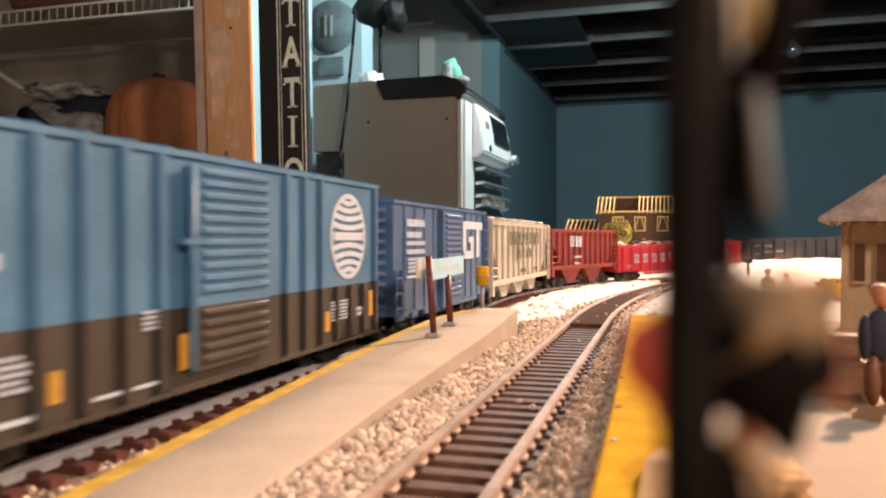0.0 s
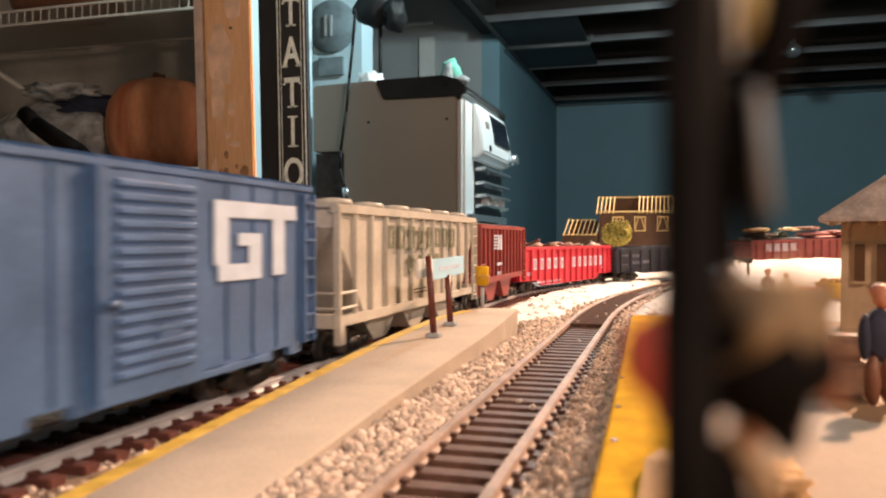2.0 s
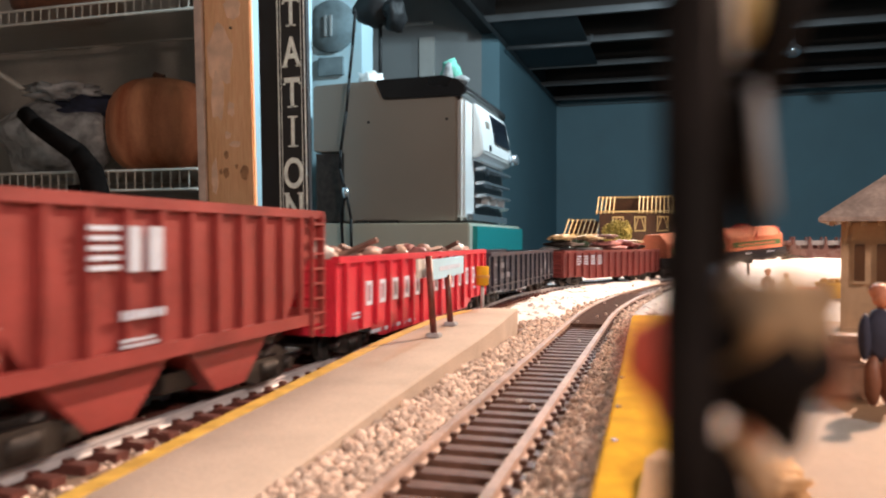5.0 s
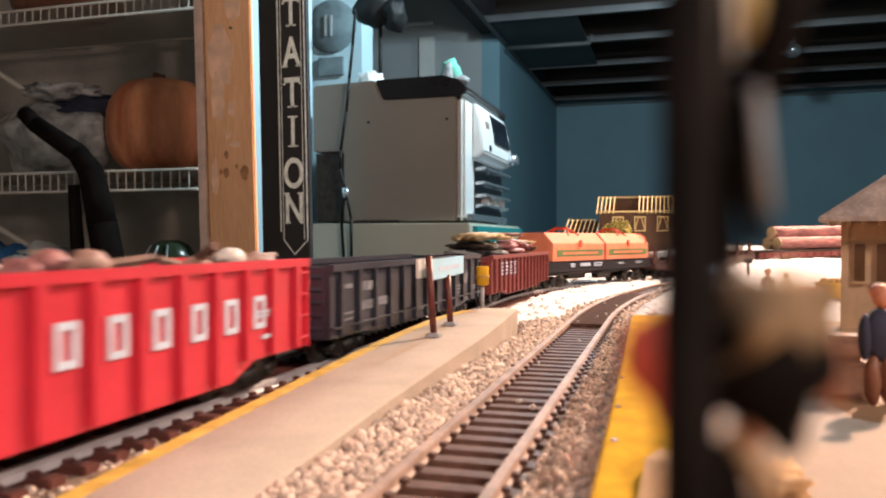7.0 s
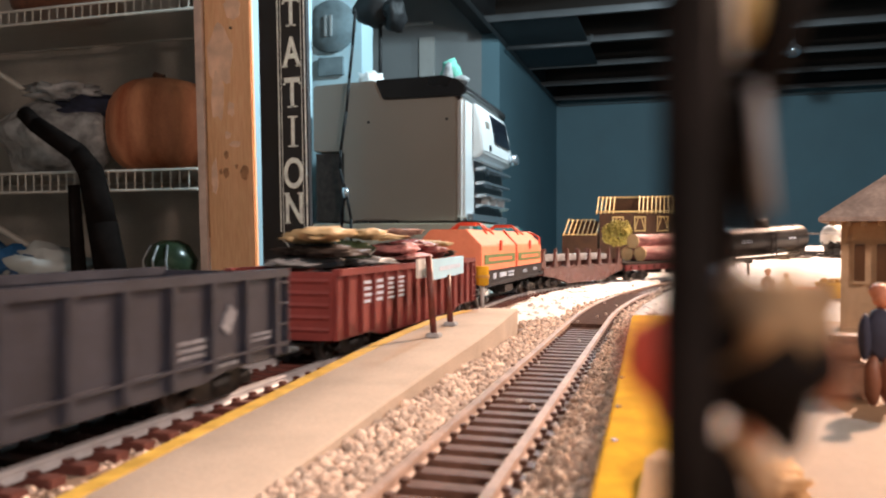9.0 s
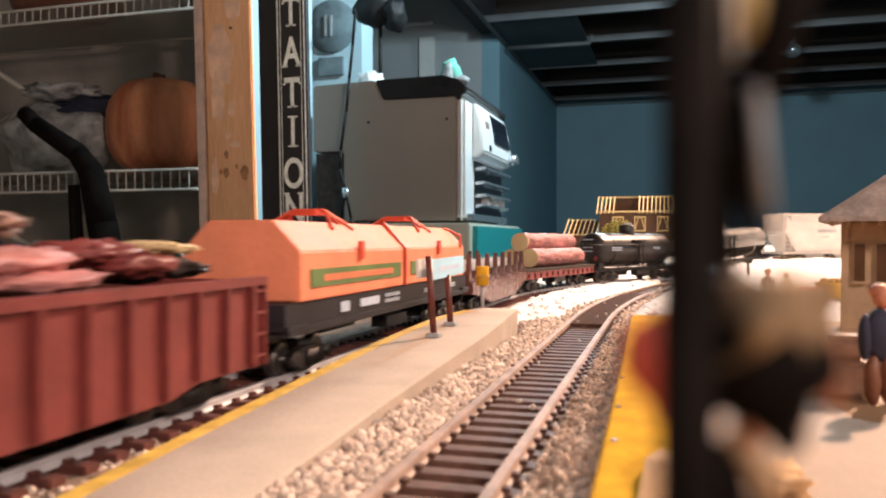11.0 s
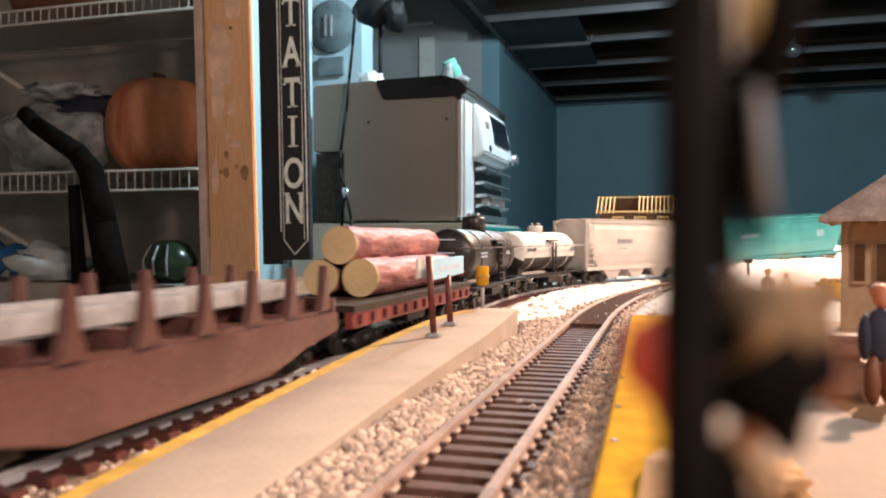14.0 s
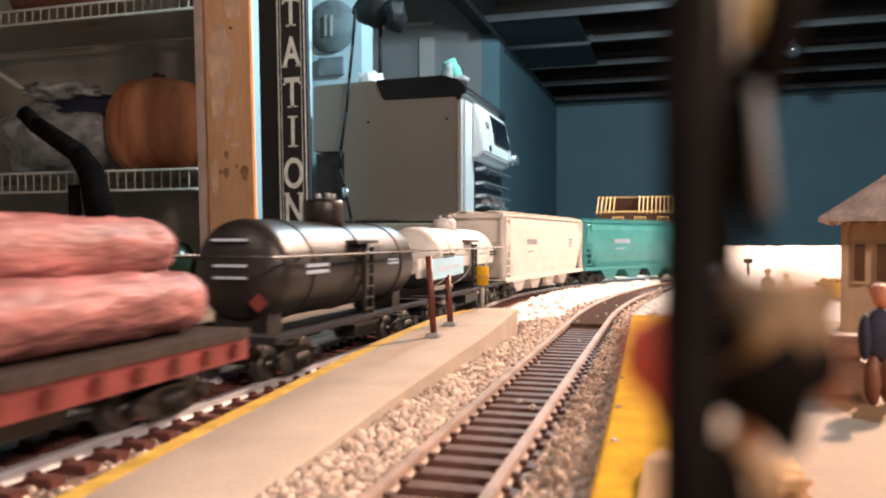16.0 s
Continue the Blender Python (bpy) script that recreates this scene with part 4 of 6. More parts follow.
def figure(place, height, coat, legs, top, turn, label):
    """A painted toy figure as one plain shape."""
    s = height / 0.022
    bm = bmesh.new()
    k = 0
    for slot, (c, size) in ((1, ((-0.0014, 0, 0.0045), (0.0014, 0.0015, 0.0048))), (1, ((0.0014, 0, 0.0045), (0.0014, 0.0015, 0.0048))),
                            (0, ((0, 0, 0.0125), (0.0031, 0.0020, 0.0048))), (0, ((-0.0029, 0, 0.0122), (0.0011, 0.0013, 0.0042))), (0, ((0.0029, 0, 0.0122), (0.0011, 0.0013, 0.0042))),
                            (3, ((0, -0.0002, 0.0192), (0.0016, 0.0018, 0.0021))), (2, ((0, 0.0003, 0.0202), (0.0018, 0.0019, 0.0014)))):
        n0 = len(bm.faces)
        blob(bm, [v * s for v in c], [v * s for v in size], 0.15, 2, k)
        bm.faces.ensure_lookup_table()
        for f in bm.faces[n0:]:
            f.material_index = slot
        k += 1
    ob = part("toy_figure", bm, [coat, legs, top, M["skin"]])
    ob.matrix_basis = Matrix.Translation(place) @ Matrix.Rotation(radians(turn), 4, "Z")
    return tagged(ob, label, "toy figure", "toy figures")


trunk = thing("suitcase", "worn brown toy suitcase beside the navy toy figure", "suitcase")
boxes("case", M["trunk"], trunk, ((0.0268, 0.1630, 0.0155), (0.0362, 0.1715, 0.0222)), bevel=0.0009)
boxes("lid", M["trunk"], trunk, ((0.0278, 0.1632, 0.0223), (0.0352, 0.1712, 0.0272)), bevel=0.0014)
figure((0.0359, 0.1590, 0.0154), 0.0225, M["navy"], M["trouser"], M["skin"], 20, "painted toy figure in navy coat and brown trousers")
figure((0.0445, 0.42, 0.0125), 0.019, M["trouser"], M["trouser"], M["hair"], 0, "small dark toy figure standing in the snow")
figure((0.0530, 0.42, 0.0115), 0.018, M["trouser"], M["trouser"], M["hair"], 10, "small dark toy figure standing in the snow")

# figure close to the lens: tan top, near-black back, red bundle at its side
NEAR = Matrix.Translation(EYE) @ Matrix.Scale(0.60, 4) @ Matrix.Translation([-v for v in EYE])
bm = bmesh.new()
for slot, c, size, rg in ((0, (0.0035, 0.0365, 0.0402), (0.0032, 0.0022, 0.0026), 0.25), (2, (0.0034, 0.0368, 0.0421), (0.0032, 0.0026, 0.0021), 0.75),
                          (0, (0.0040, 0.0366, 0.0382), (0.0017, 0.0014, 0.0014), 0.2), (0, (0.0047, 0.0366, 0.0371), (0.0007, 0.0008, 0.0010), 0.2), (3, (0.0033, 0.0362, 0.0373), (0.0006, 0.0006, 0.0006), 0.2),
                          (4, (0.0029, 0.0366, 0.0366), (0.0007, 0.0007, 0.0009), 0.2), (4, (0.0034, 0.0366, 0.0358), (0.0007, 0.0007, 0.0009), 0.2), (4, (0.0039, 0.0366, 0.0349), (0.0006, 0.0007, 0.0010), 0.2), (3, (0.0064, 0.0372, 0.0398), (0.0006, 0.0008, 0.0016), 0.2),
                          (1, (-0.0002, 0.0372, 0.0400), (0.0021, 0.0014, 0.0022), 0.2), (1, (0.0003, 0.0370, 0.0384), (0.0013, 0.0010, 0.0018), 0.2), (0, (0.0022, 0.0367, 0.0345), (0.0010, 0.0010, 0.0022), 0.2), (0, (0.0026, 0.0367, 0.0315), (0.0013, 0.0011, 0.0030), 0.15),
                          (0, (0.0026, 0.0368, 0.0265), (0.0016, 0.0014, 0.0055), 0.1), (0, (0.0021, 0.0368, 0.0190), (0.0011, 0.0014, 0.0040), 0.1), (0, (0.0038, 0.0368, 0.0190), (0.0011, 0.0014, 0.0040), 0.1)):
    n0 = len(bm.faces)
    blob(bm, c, size, rg, 3, c[0] * 900, 1.4)
    bm.faces.ensure_lookup_table()
    for f in bm.faces[n0:]:
        f.material_index = slot
for x in (0.0017, 0.0036):
    blob(bm, (x, 0.0368, 0.0085), (0.0012, 0.0015, 0.0090), 0.1, 3, x * 900, 1.4)
bmesh.ops.transform(bm, matrix=NEAR, verts=bm.verts)
tagged(part("toy_figure", bm, [M["coat"], M["bag_red"], M["hair"], M["skin"], M["station"]]), "dark toy figure with tan top and red bundle beside the pole", "toy figure", "toy figures")

pole = thing("signal_pole", "black brown signal pole with slanted grey arms", "pole")
bm = bmesh.new()
rod(bm, (0.00056, 0.0352, -0.0001), (0.00056, 0.0352, 0.075), 0.00122, 0.00118, seg=14)
bmesh.ops.transform(bm, matrix=NEAR, verts=bm.verts)
part("shaft", bm, M["pole"], pole)
bm = bmesh.new()
pipe(bm, [(0.0062, 0.0362, 0.0592), (0.0030, 0.0362, 0.0510), (0.0022, 0.0362, 0.0478)], 0.0009, 10)
pipe(bm, [(0.0026, 0.0362, 0.0505), (0.0034, 0.0362, 0.0452)], 0.0005, 10)
pipe(bm, [(0.0016, 0.0362, 0.058), (0.0020, 0.0362, 0.0440)], 0.0007, 10)
bmesh.ops.transform(bm, matrix=NEAR, verts=bm.verts)
part("brace", bm, M["pole"], pole)
# the two upper arms are brightened by white and cream instead of light
for p, q, r0, mt in (((0.0021, 0.0364, 0.0600), (0.0022, 0.0364, 0.0534), 0.00050, M["white"]), ((0.0032, 0.0364, 0.0600), (0.00313, 0.0364, 0.0542), 0.00055, M["cream"]), ((0.00325, 0.0350, 0.0518), (0.00371, 0.0350, 0.0466), 0.00028, M["pole_grey"])):
    bm = bmesh.new()
    rod(bm, p, q, r0, seg=10)
    bmesh.ops.transform(bm, matrix=NEAR, verts=bm.verts)
    part("arm", bm, mt, pole)
note = thing("paper_scrap", "folded peach paper scrap on the yellow board", "paper")
bm = bmesh.new()
for a, b, c, d in (((-0.0040, 0.088, 0.0156), (0.0010, 0.083, 0.0156), (0.0016, 0.096, 0.0184), (-0.0034, 0.101, 0.0178)), ((-0.0034, 0.101, 0.0178), (0.0016, 0.096, 0.0184), (0.0026, 0.109, 0.0162), (-0.0020, 0.113, 0.0160))):
    one = [bm.verts.new(p) for p in (a, b, c, d)]
    two = [bm.verts.new((p[0], p[1], p[2] + 0.0004)) for p in (a, b, c, d)]
    bm.faces.new(one[::-1])
    bm.faces.new(two)
    for i in range(4):
        bm.faces.new((one[i], one[(i + 1) % 4], two[(i + 1) % 4], two[i]))
part("sheet", bm, M["paper"], note)
note2 = thing("paper_scrap", "crumpled peach paper scrap near the pole foot", "paper")
bm = bmesh.new()
for c, size, k in (((0.0128, 0.1035, 0.0166), (0.0022, 0.0045, 0.0014), 3), ((0.0118, 0.0985, 0.0170), (0.0030, 0.0026, 0.0016), 7)):
    blob(bm, c, size, 0.9, 3, k, 1.6)
part("sheet", bm, M["paper"], note2)

# ---- rolling stock ----
CARS = []      # (car, place along the line at the start, half truck spacing)
WHEELS = []    # wheelsets that roll
WR = 0.0046
bm = bmesh.new()
rod(bm, (-0.0125, 0, 0), (0.0125, 0, 0), 0.0009)
for sx in (-1, 1):
    rod(bm, (sx * 0.0072, 0, 0), (sx * 0.0078, 0, 0), WR + 0.0006, seg=18)
    rod(bm, (sx * 0.0078, 0, 0), (sx * 0.0098, 0, 0), WR, WR * 0.96, seg=18)
    for i in range(4):
        a = math.pi / 2 * i
        bx(bm, (sx * 0.0098 - 0.0002, -0.0006 + 0.0024 * math.cos(a), -0.0006 + 0.0024 * math.sin(a)), (sx * 0.0098 + 0.0003, 0.0006 + 0.0024 * math.cos(a), 0.0006 + 0.0024 * math.sin(a)))
WHEEL_ME = mesh_of("wheelset", bm, M["wheel"])
bm = bmesh.new()
prism(bm, [(-0.0135, 0.0042), (-0.0105, 0.0064), (-0.005, 0.0074), (0.005, 0.0074), (0.0105, 0.0064), (0.0135, 0.0042), (0.0105, 0.0034), (0.006, 0.0016), (-0.006, 0.0016), (-0.0105, 0.0034)], "x", -0.0009, 0.0009)
for y in (-0.0105, 0.0105):
    rod(bm, (-0.0004, y, 0.0046), (0.0018, y, 0.0046), 0.0017, seg=10)
for y in (-0.0022, 0, 0.0022):
    rod(bm, (0.0011, y, 0.0024), (0.0011, y, 0.0064), 0.0010, seg=8)
FRAME_ME = mesh_of("side_frame", bm, M["iron"])


def trucks(car, reach):
    for s in (-1, 1):
        bm = bmesh.new()
        bx(bm, (-0.011, -0.003, 0.004), (0.011, 0.003, 0.0085))
        rod(bm, (0, 0, 0.0085), (0, 0, 0.0105), 0.004, seg=10)
        tr = part("truck", bm, M["iron"], car)
        tr.location = (0, s * reach, 0)
        for sx in (-1, 1):
            share("side_frame", FRAME_ME, tr, (sx * 0.0125, 0, 0), 0 if sx > 0 else math.pi)
        for y in (-0.0105, 0.0105):
            w = share("wheelset", WHEEL_ME, tr, (0, y, WR))
            WHEELS.append((w, y))


def couplers(car, L, z=0.0095):
    for s in (-1, 1):
        bm = bmesh.new()
        bx(bm, (-0.0012, s * (L / 2 - 0.006) if s > 0 else -L / 2 - 0.004, z - 0.001), (0.0012, L / 2 + 0.004 if s > 0 else -(L / 2 - 0.006), z + 0.001))
        bx(bm, (-0.0024, s * (L / 2 + 0.004) - 0.0016, z - 0.0018), (0.0018, s * (L / 2 + 0.004) + 0.0016, z + 0.0018))
        rod(bm, (0.002, s * (L / 2 + 0.002), z - 0.001), (0.003, s * (L / 2 + 0.002), z - 0.005), 0.0003, seg=5)
        part("coupler", bm, M["iron"], car)


def new_car(name, label, a, b, reach=None):
    car = thing(name, label, "model rail car", "train cars")
    L = b - a
    reach = reach or L / 2 - 0.022
    trucks(car, reach)
    couplers(car, L)
    boxes("underframe", M["iron"], car, ((-0.006, -L / 2 + 0.003, 0.0088), (0.006, L / 2 - 0.003, 0.0108)), ((-0.012, -0.02, 0.0045), (-0.006, 0.01, 0.009)), ((0.005, 0.0, 0.005), (0.011, 0.022, 0.009)))
    CARS.append((car, (a + b) / 2, reach))
    return car, L


def ladder(car, material, x, y, z0, z1, n, w=0.006, out=0.0012):
    bm = bmesh.new()
    s = 1 if x > 0 else -1
    for yy in (y - w / 2, y + w / 2):
        bx(bm, (min(x, x + s * out), yy - 0.0003, z0), (max(x, x + s * out), yy + 0.0003, z1))
    for i in range(n):
        z = z0 + (i + 0.5) * (z1 - z0) / n
        bx(bm, (min(x, x + s * out), y - w / 2, z - 0.0003), (max(x, x + s * out), y + w / 2, z + 0.0003))
    part("ladder", bm, material, car)


def marks(car, material, x, rects, name="lettering", label=""):
    """Plain painted bars on a side at x: (y0, y1, z0, z1)."""
    groups, reach = [], -9.0
    for q in sorted((min(y0, y1), max(y0, y1), z0, z1) for y0, y1, z0, z1 in rects):
        if q[0] - reach > 0.0025:
            groups.append([])
        groups[-1].append(q)
        reach = max(reach, q[1])
    for group in groups:
        boxes(name, material, car, *[((x - 0.0002, y0, z0), (x + 0.0002, y1, z1)) for y0, y1, z0, z1 in group], label=label)


def block_rows(y0, y1, z0, z1, rows, seed, gap=0.45):
    """Rows of unreadable small print as short bars."""
    rr, out = random.Random(seed), []
    h = (z1 - z0) / rows
    for k in range(rows):
        y = y0
        while y < y1 - 0.0005:
            w = min(y1 - y, rr.uniform(0.0007, 0.0021))
            out.append((y, y + w, z0 + k * h + h * gap / 2, z0 + (k + 1) * h - h * gap / 2))
            y += w + 0.0008
    return out


def cells(ys, w, z0, z1, t):
    """Large painted characters as plain hollow blocks."""
    out = []
    for y in ys:
        out += [(y, y + t, z0, z1), (y + w - t, y + w, z0, z1), (y + t, y + w - t, z1 - t, z1), (y + t, y + w - t, z0, z0 + t)]
    return out


HALF = 0.018


def ribs(car, material, ys, z0, z1, depth=0.0011, width=0.0013, x=HALF, name="rib"):
    bm = bmesh.new()
    bx(bm, (0, -width / 2, z0), (depth, width / 2, z1))
    me = mesh_of(name, bm, material, 0.0002)
    for sx in (-1, 1):
        for y in ys:
            share(name, me, car, (sx * x, y, 0), 0 if sx > 0 else math.pi)


def box_end(car, material, L, z0, z1, n):
    for s in (-1, 1):
        for i in range(n):
            bm = bmesh.new()
            z = z0 + (i + 0.5) * (z1 - z0) / n
            rod(bm, (-0.0155, s * L / 2, z), (0.0155, s * L / 2, z), (z1 - z0) / n * 0.32, seg=8)
            part("end_corrugation", bm, material, car)


def box_roof(car, material, L, z, rise=0.0026, walkway=False):
    bm = bmesh.new()
    prism(bm, [(-0.0186, z - 0.0012), (0.0186, z - 0.0012), (0.0186, z), (0, z + rise), (-0.0186, z)], "y", -L / 2 - 0.0004, L / 2 + 0.0004)
    roof = part("roof", bm, material, car)
    bm = bmesh.new()
    prism(bm, [(-0.0186, z), (-0.0186, z + 0.0005), (0, z + rise + 0.0005), (0.0186, z + 0.0005), (0.0186, z)], "y", -0.0004, 0.0004)
    me = mesh_of("roof_rib", bm, material)
    n = int(L / 0.011)
    for i in range(n + 1):
        share("roof_rib", me, roof, (0, -L / 2 + i * L / n, 0))


def slats(door, material, sx, y0, y1, zs, proud):
    """Pressed corrugations across a car door."""
    bm = bmesh.new()
    prism(bm, [(0.0, 0.0), (0.0008, 0.0004), (0.0008, 0.0011), (0.0, 0.0015)] if sx > 0 else [(0.0, 0.0), (0.0, 0.0015), (-0.0008, 0.0011), (-0.0008, 0.0004)], "y", y0, y1)
    me = mesh_of("corrugation", bm, material)
    for z in zs:
        share("corrugation", me, door, (sx * (HALF + proud), 0, z))


# blue ribbed boxcar, grey brown below
car, L = new_car("boxcar", "blue ribbed boxcar with grey brown lower sides and white oval", 0.064, 0.240)
ZS = 0.0235
boxes("body", M["blue_a"], car, ((-HALF, -L / 2, ZS), (HALF, L / 2, 0.0540)))
boxes("lower_body", M["brown_a"], car, ((-HALF, -L / 2, 0.0075), (HALF, L / 2, ZS)), label="grey brown lower side")
box_roof(car, M["blue_a"], L, 0.0545)
rib_y = [y for y in np.linspace(-L / 2 + 0.003, L / 2 - 0.003, 18) if not -0.021 < y < 0.018]
ribs(car, M["blue_a"], [y for y in rib_y if not 0.050 < y < 0.077], ZS, 0.0533, 0.0012, 0.0020)
ribs(car, M["brown_a"], rib_y, 0.0082, ZS, 0.0012, 0.0020, name="lower_rib")
box_end(car, M["blue_a"], L, 0.012, 0.050, 7)
for sx in (-1, 1):
    bm = bmesh.new()
    lo, hi = sorted((sx * HALF, sx * (HALF + 0.0018)))
    bx(bm, (lo, -0.017, ZS), (hi, 0.014, 0.0515))
    door = part("door", bm, M["blue_a"], car)
    slats(door, M["blue_a"], sx, -0.0135, 0.0125, [ZS + 0.0025 + i * 0.0024 for i in range(11)], 0.0018)
    bm = bmesh.new()
    bx(bm, (lo, -0.017, 0.0105), (hi, 0.014, ZS))
    part("lower_panel", bm, M["brown_a"], door)
    slats(door, M["brown_a"], sx, -0.0135, 0.0125, [0.0118 + i * 0.0024 for i in range(5)], 0.0018)
    bm = bmesh.new()
    rod(bm, (sx * (HALF + 0.0022), -0.0175, 0.011), (sx * (HALF + 0.0022), -0.0175, 0.052), 0.0008)
    bx(bm, (min(sx * HALF, sx * 0.0208), -0.0205, 0.036), (max(sx * HALF, sx * 0.0208), -0.0125, 0.0372))
    part("lock_bar", bm, M["blue_a"], door)
    # white oval of arcs
    bm = bmesh.new()
    x = sx * (HALF + 0.0003)
    cy, cz, ry, rz = 0.0643, 0.0379, 0.0122, 0.0119

    def arc_strip(pts, w):
        pts = [Vector(p) for p in pts]
        row = []
        for i, p in enumerate(pts):
            d = (pts[min(i + 1, len(pts) - 1)] - pts[max(i - 1, 0)]).normalized()
            n = Vector((0, -d.z, d.y)) * w / 2
            row.append((bm.verts.new(p + n), bm.verts.new(p - n)))
        for (a, b), (c, d) in zip(row, row[1:]):
            bm.faces.new((a, c, d, b))
    arc_strip([(x, cy + ry * math.cos(a), cz + rz * math.sin(a)) for a in np.linspace(0, 2 * math.pi, 49)], 0.0015)
    for s in (-1, 1):
        for k, f in ((0.26, 0.93), (0.48, 0.84), (0.68, 0.68), (0.86, 0.42)):
            arc_strip([(x, cy + ry * f * u, cz + s * rz * (k - 0.10 * (1 - u * u) + 0.05)) for u in np.linspace(-1, 1, 13)], 0.0016)
    bx(bm, (x - 0.0001, cy - 0.0105, cz - 0.0012), (x + 0.0001, cy + 0.0105, cz + 0.0012))
    part("oval_mark", bm, M["letter"], car, "white oval mark of curved bars")
    X = sx * (HALF + 0.0003)
    marks(car, M["letter_yellow"], sx * (HALF + 0.0014), [(-0.054, -0.0515, 0.0115, 0.0165), (0.0455, 0.048, 0.0115, 0.017), (0.0775, 0.080, 0.013, 0.021), (-0.0205, -0.018, 0.0115, 0.0185)], "yellow_mark")
    marks(car, M["letter"], X, block_rows(0.052, 0.063, 0.0135, 0.0195, 6, 2) + block_rows(0.0705, 0.077, 0.0135, 0.0165, 2, 3, 0.3) + block_rows(-0.070, -0.057, 0.014, 0.020, 5, 4) + block_rows(-0.030, -0.0235, 0.020, 0.024, 4, 5) + [(-0.083, -0.062, 0.0325, 0.0350), (-0.083, -0.066, 0.037, 0.0385), (-0.083, -0.055, 0.0095, 0.0103), (-0.045, -0.025, 0.0098, 0.0104)])
boxes("side_sill", M["brown_a"], car, ((-0.0188, -L / 2, 0.0068), (0.0188, L / 2, 0.0078)))

# grey-blue boxcar with a big white block mark
car, L = new_car("boxcar", "grey blue boxcar with large white block monogram", 0.2555, 0.3930)
boxes("body", M["blue_b"], car, ((-HALF, -L / 2, 0.0100), (HALF, L / 2, 0.0502)))
box_roof(car, M["blue_b"], L, 0.0508, 0.003)
box_end(car, M["blue_b"], L, 0.012, 0.049, 10)
ribs(car, M["blue_b"], [-0.058, -0.046, -0.034, -0.022, 0.028, 0.039, 0.050, 0.061], 0.0105, 0.0495, 0.0004, 0.0007, name="seam")
for sx in (-1, 1):
    bm = bmesh.new()
    lo, hi = sorted((sx * HALF, sx * (HALF + 0.0016)))
    bx(bm, (lo, -0.011, 0.0098), (hi, 0.0165, 0.0490))
    door = part("door", bm, M["blue_b"], car)
    slats(door, M["blue_b"], sx, -0.009, 0.0135, [0.0125 + i * 0.0024 for i in range(15)], 0.0016)
    bm = bmesh.new()
    bx(bm, (lo, -0.0140, 0.0098), (max(hi, sx * 0.0200) if sx > 0 else hi, -0.0115, 0.0495))
    rod(bm, (sx * (HALF + 0.0025), -0.013, 0.026), (sx * (HALF + 0.0025), -0.009, 0.026), 0.0006)
    part("door_stop", bm, M["blue_b"], door)
    boxes("door_track", M["blue_b"], car, ((lo, -0.014, 0.0086), (hi, 0.045, 0.0098)))
    X = sx * (HALF + 0.0005)
    y0 = 0.0225
    up = 0.0034
    marks(car, M["letter"], X, [(y0, y0 + 0.037, 0.0384 + up, 0.0420 + up), (y0, y0 + 0.0055, 0.0282 + up, 0.0384 + up), (y0 + 0.0015, y0 + 0.0195, 0.0246 + up, 0.0282 + up), (y0 + 0.0140, y0 + 0.0195, 0.0282 + up, 0.0350 + up), (y0 + 0.0095, y0 + 0.0140, 0.0322 + up, 0.0350 + up), (y0 + 0.0250, y0 + 0.0308, 0.0250 + up, 0.0384 + up)], "block_monogram", "large white block monogram")
    for z0, z1, n, k in ((0.0412, 0.0450, 1, 7), (0.0372, 0.0402, 1, 17), (0.0345, 0.0366, 1, 8), (0.0312, 0.0336, 1, 18), (0.0246, 0.0304, 4, 9)):
        marks(car, M["letter"], X, block_rows(-0.0555 if n == 1 else -0.0540, -0.0345 if k != 17 else -0.0385, z0, z1, n, k, 0.28))
    marks(car, M["letter"], X, [(-0.0555, -0.0345, 0.0228, 0.0236)])
    ladder(car, M["blue_b"], sx * HALF, 0.0665, 0.010, 0.049, 8)
    ladder(car, M["blue_b"], sx * HALF, -0.0655, 0.010, 0.026, 3)
    boxes("tack_board", M["blue_b"], car, (tuple(sorted((sx * HALF, sx * 0.0202)))[:1] + (0.002, 0.0175), tuple(sorted((sx * HALF, sx * 0.0202)))[1:] + (0.009, 0.0215)))
    for y in np.linspace(-0.06, 0.06, 9):
        boxes("sill_tab", M["blue_b"], car, ((lo if sx < 0 else HALF - 0.0015, y - 0.003, 0.0078), (HALF if sx > 0 else -HALF + 0.0015, y + 0.003, 0.0101)))


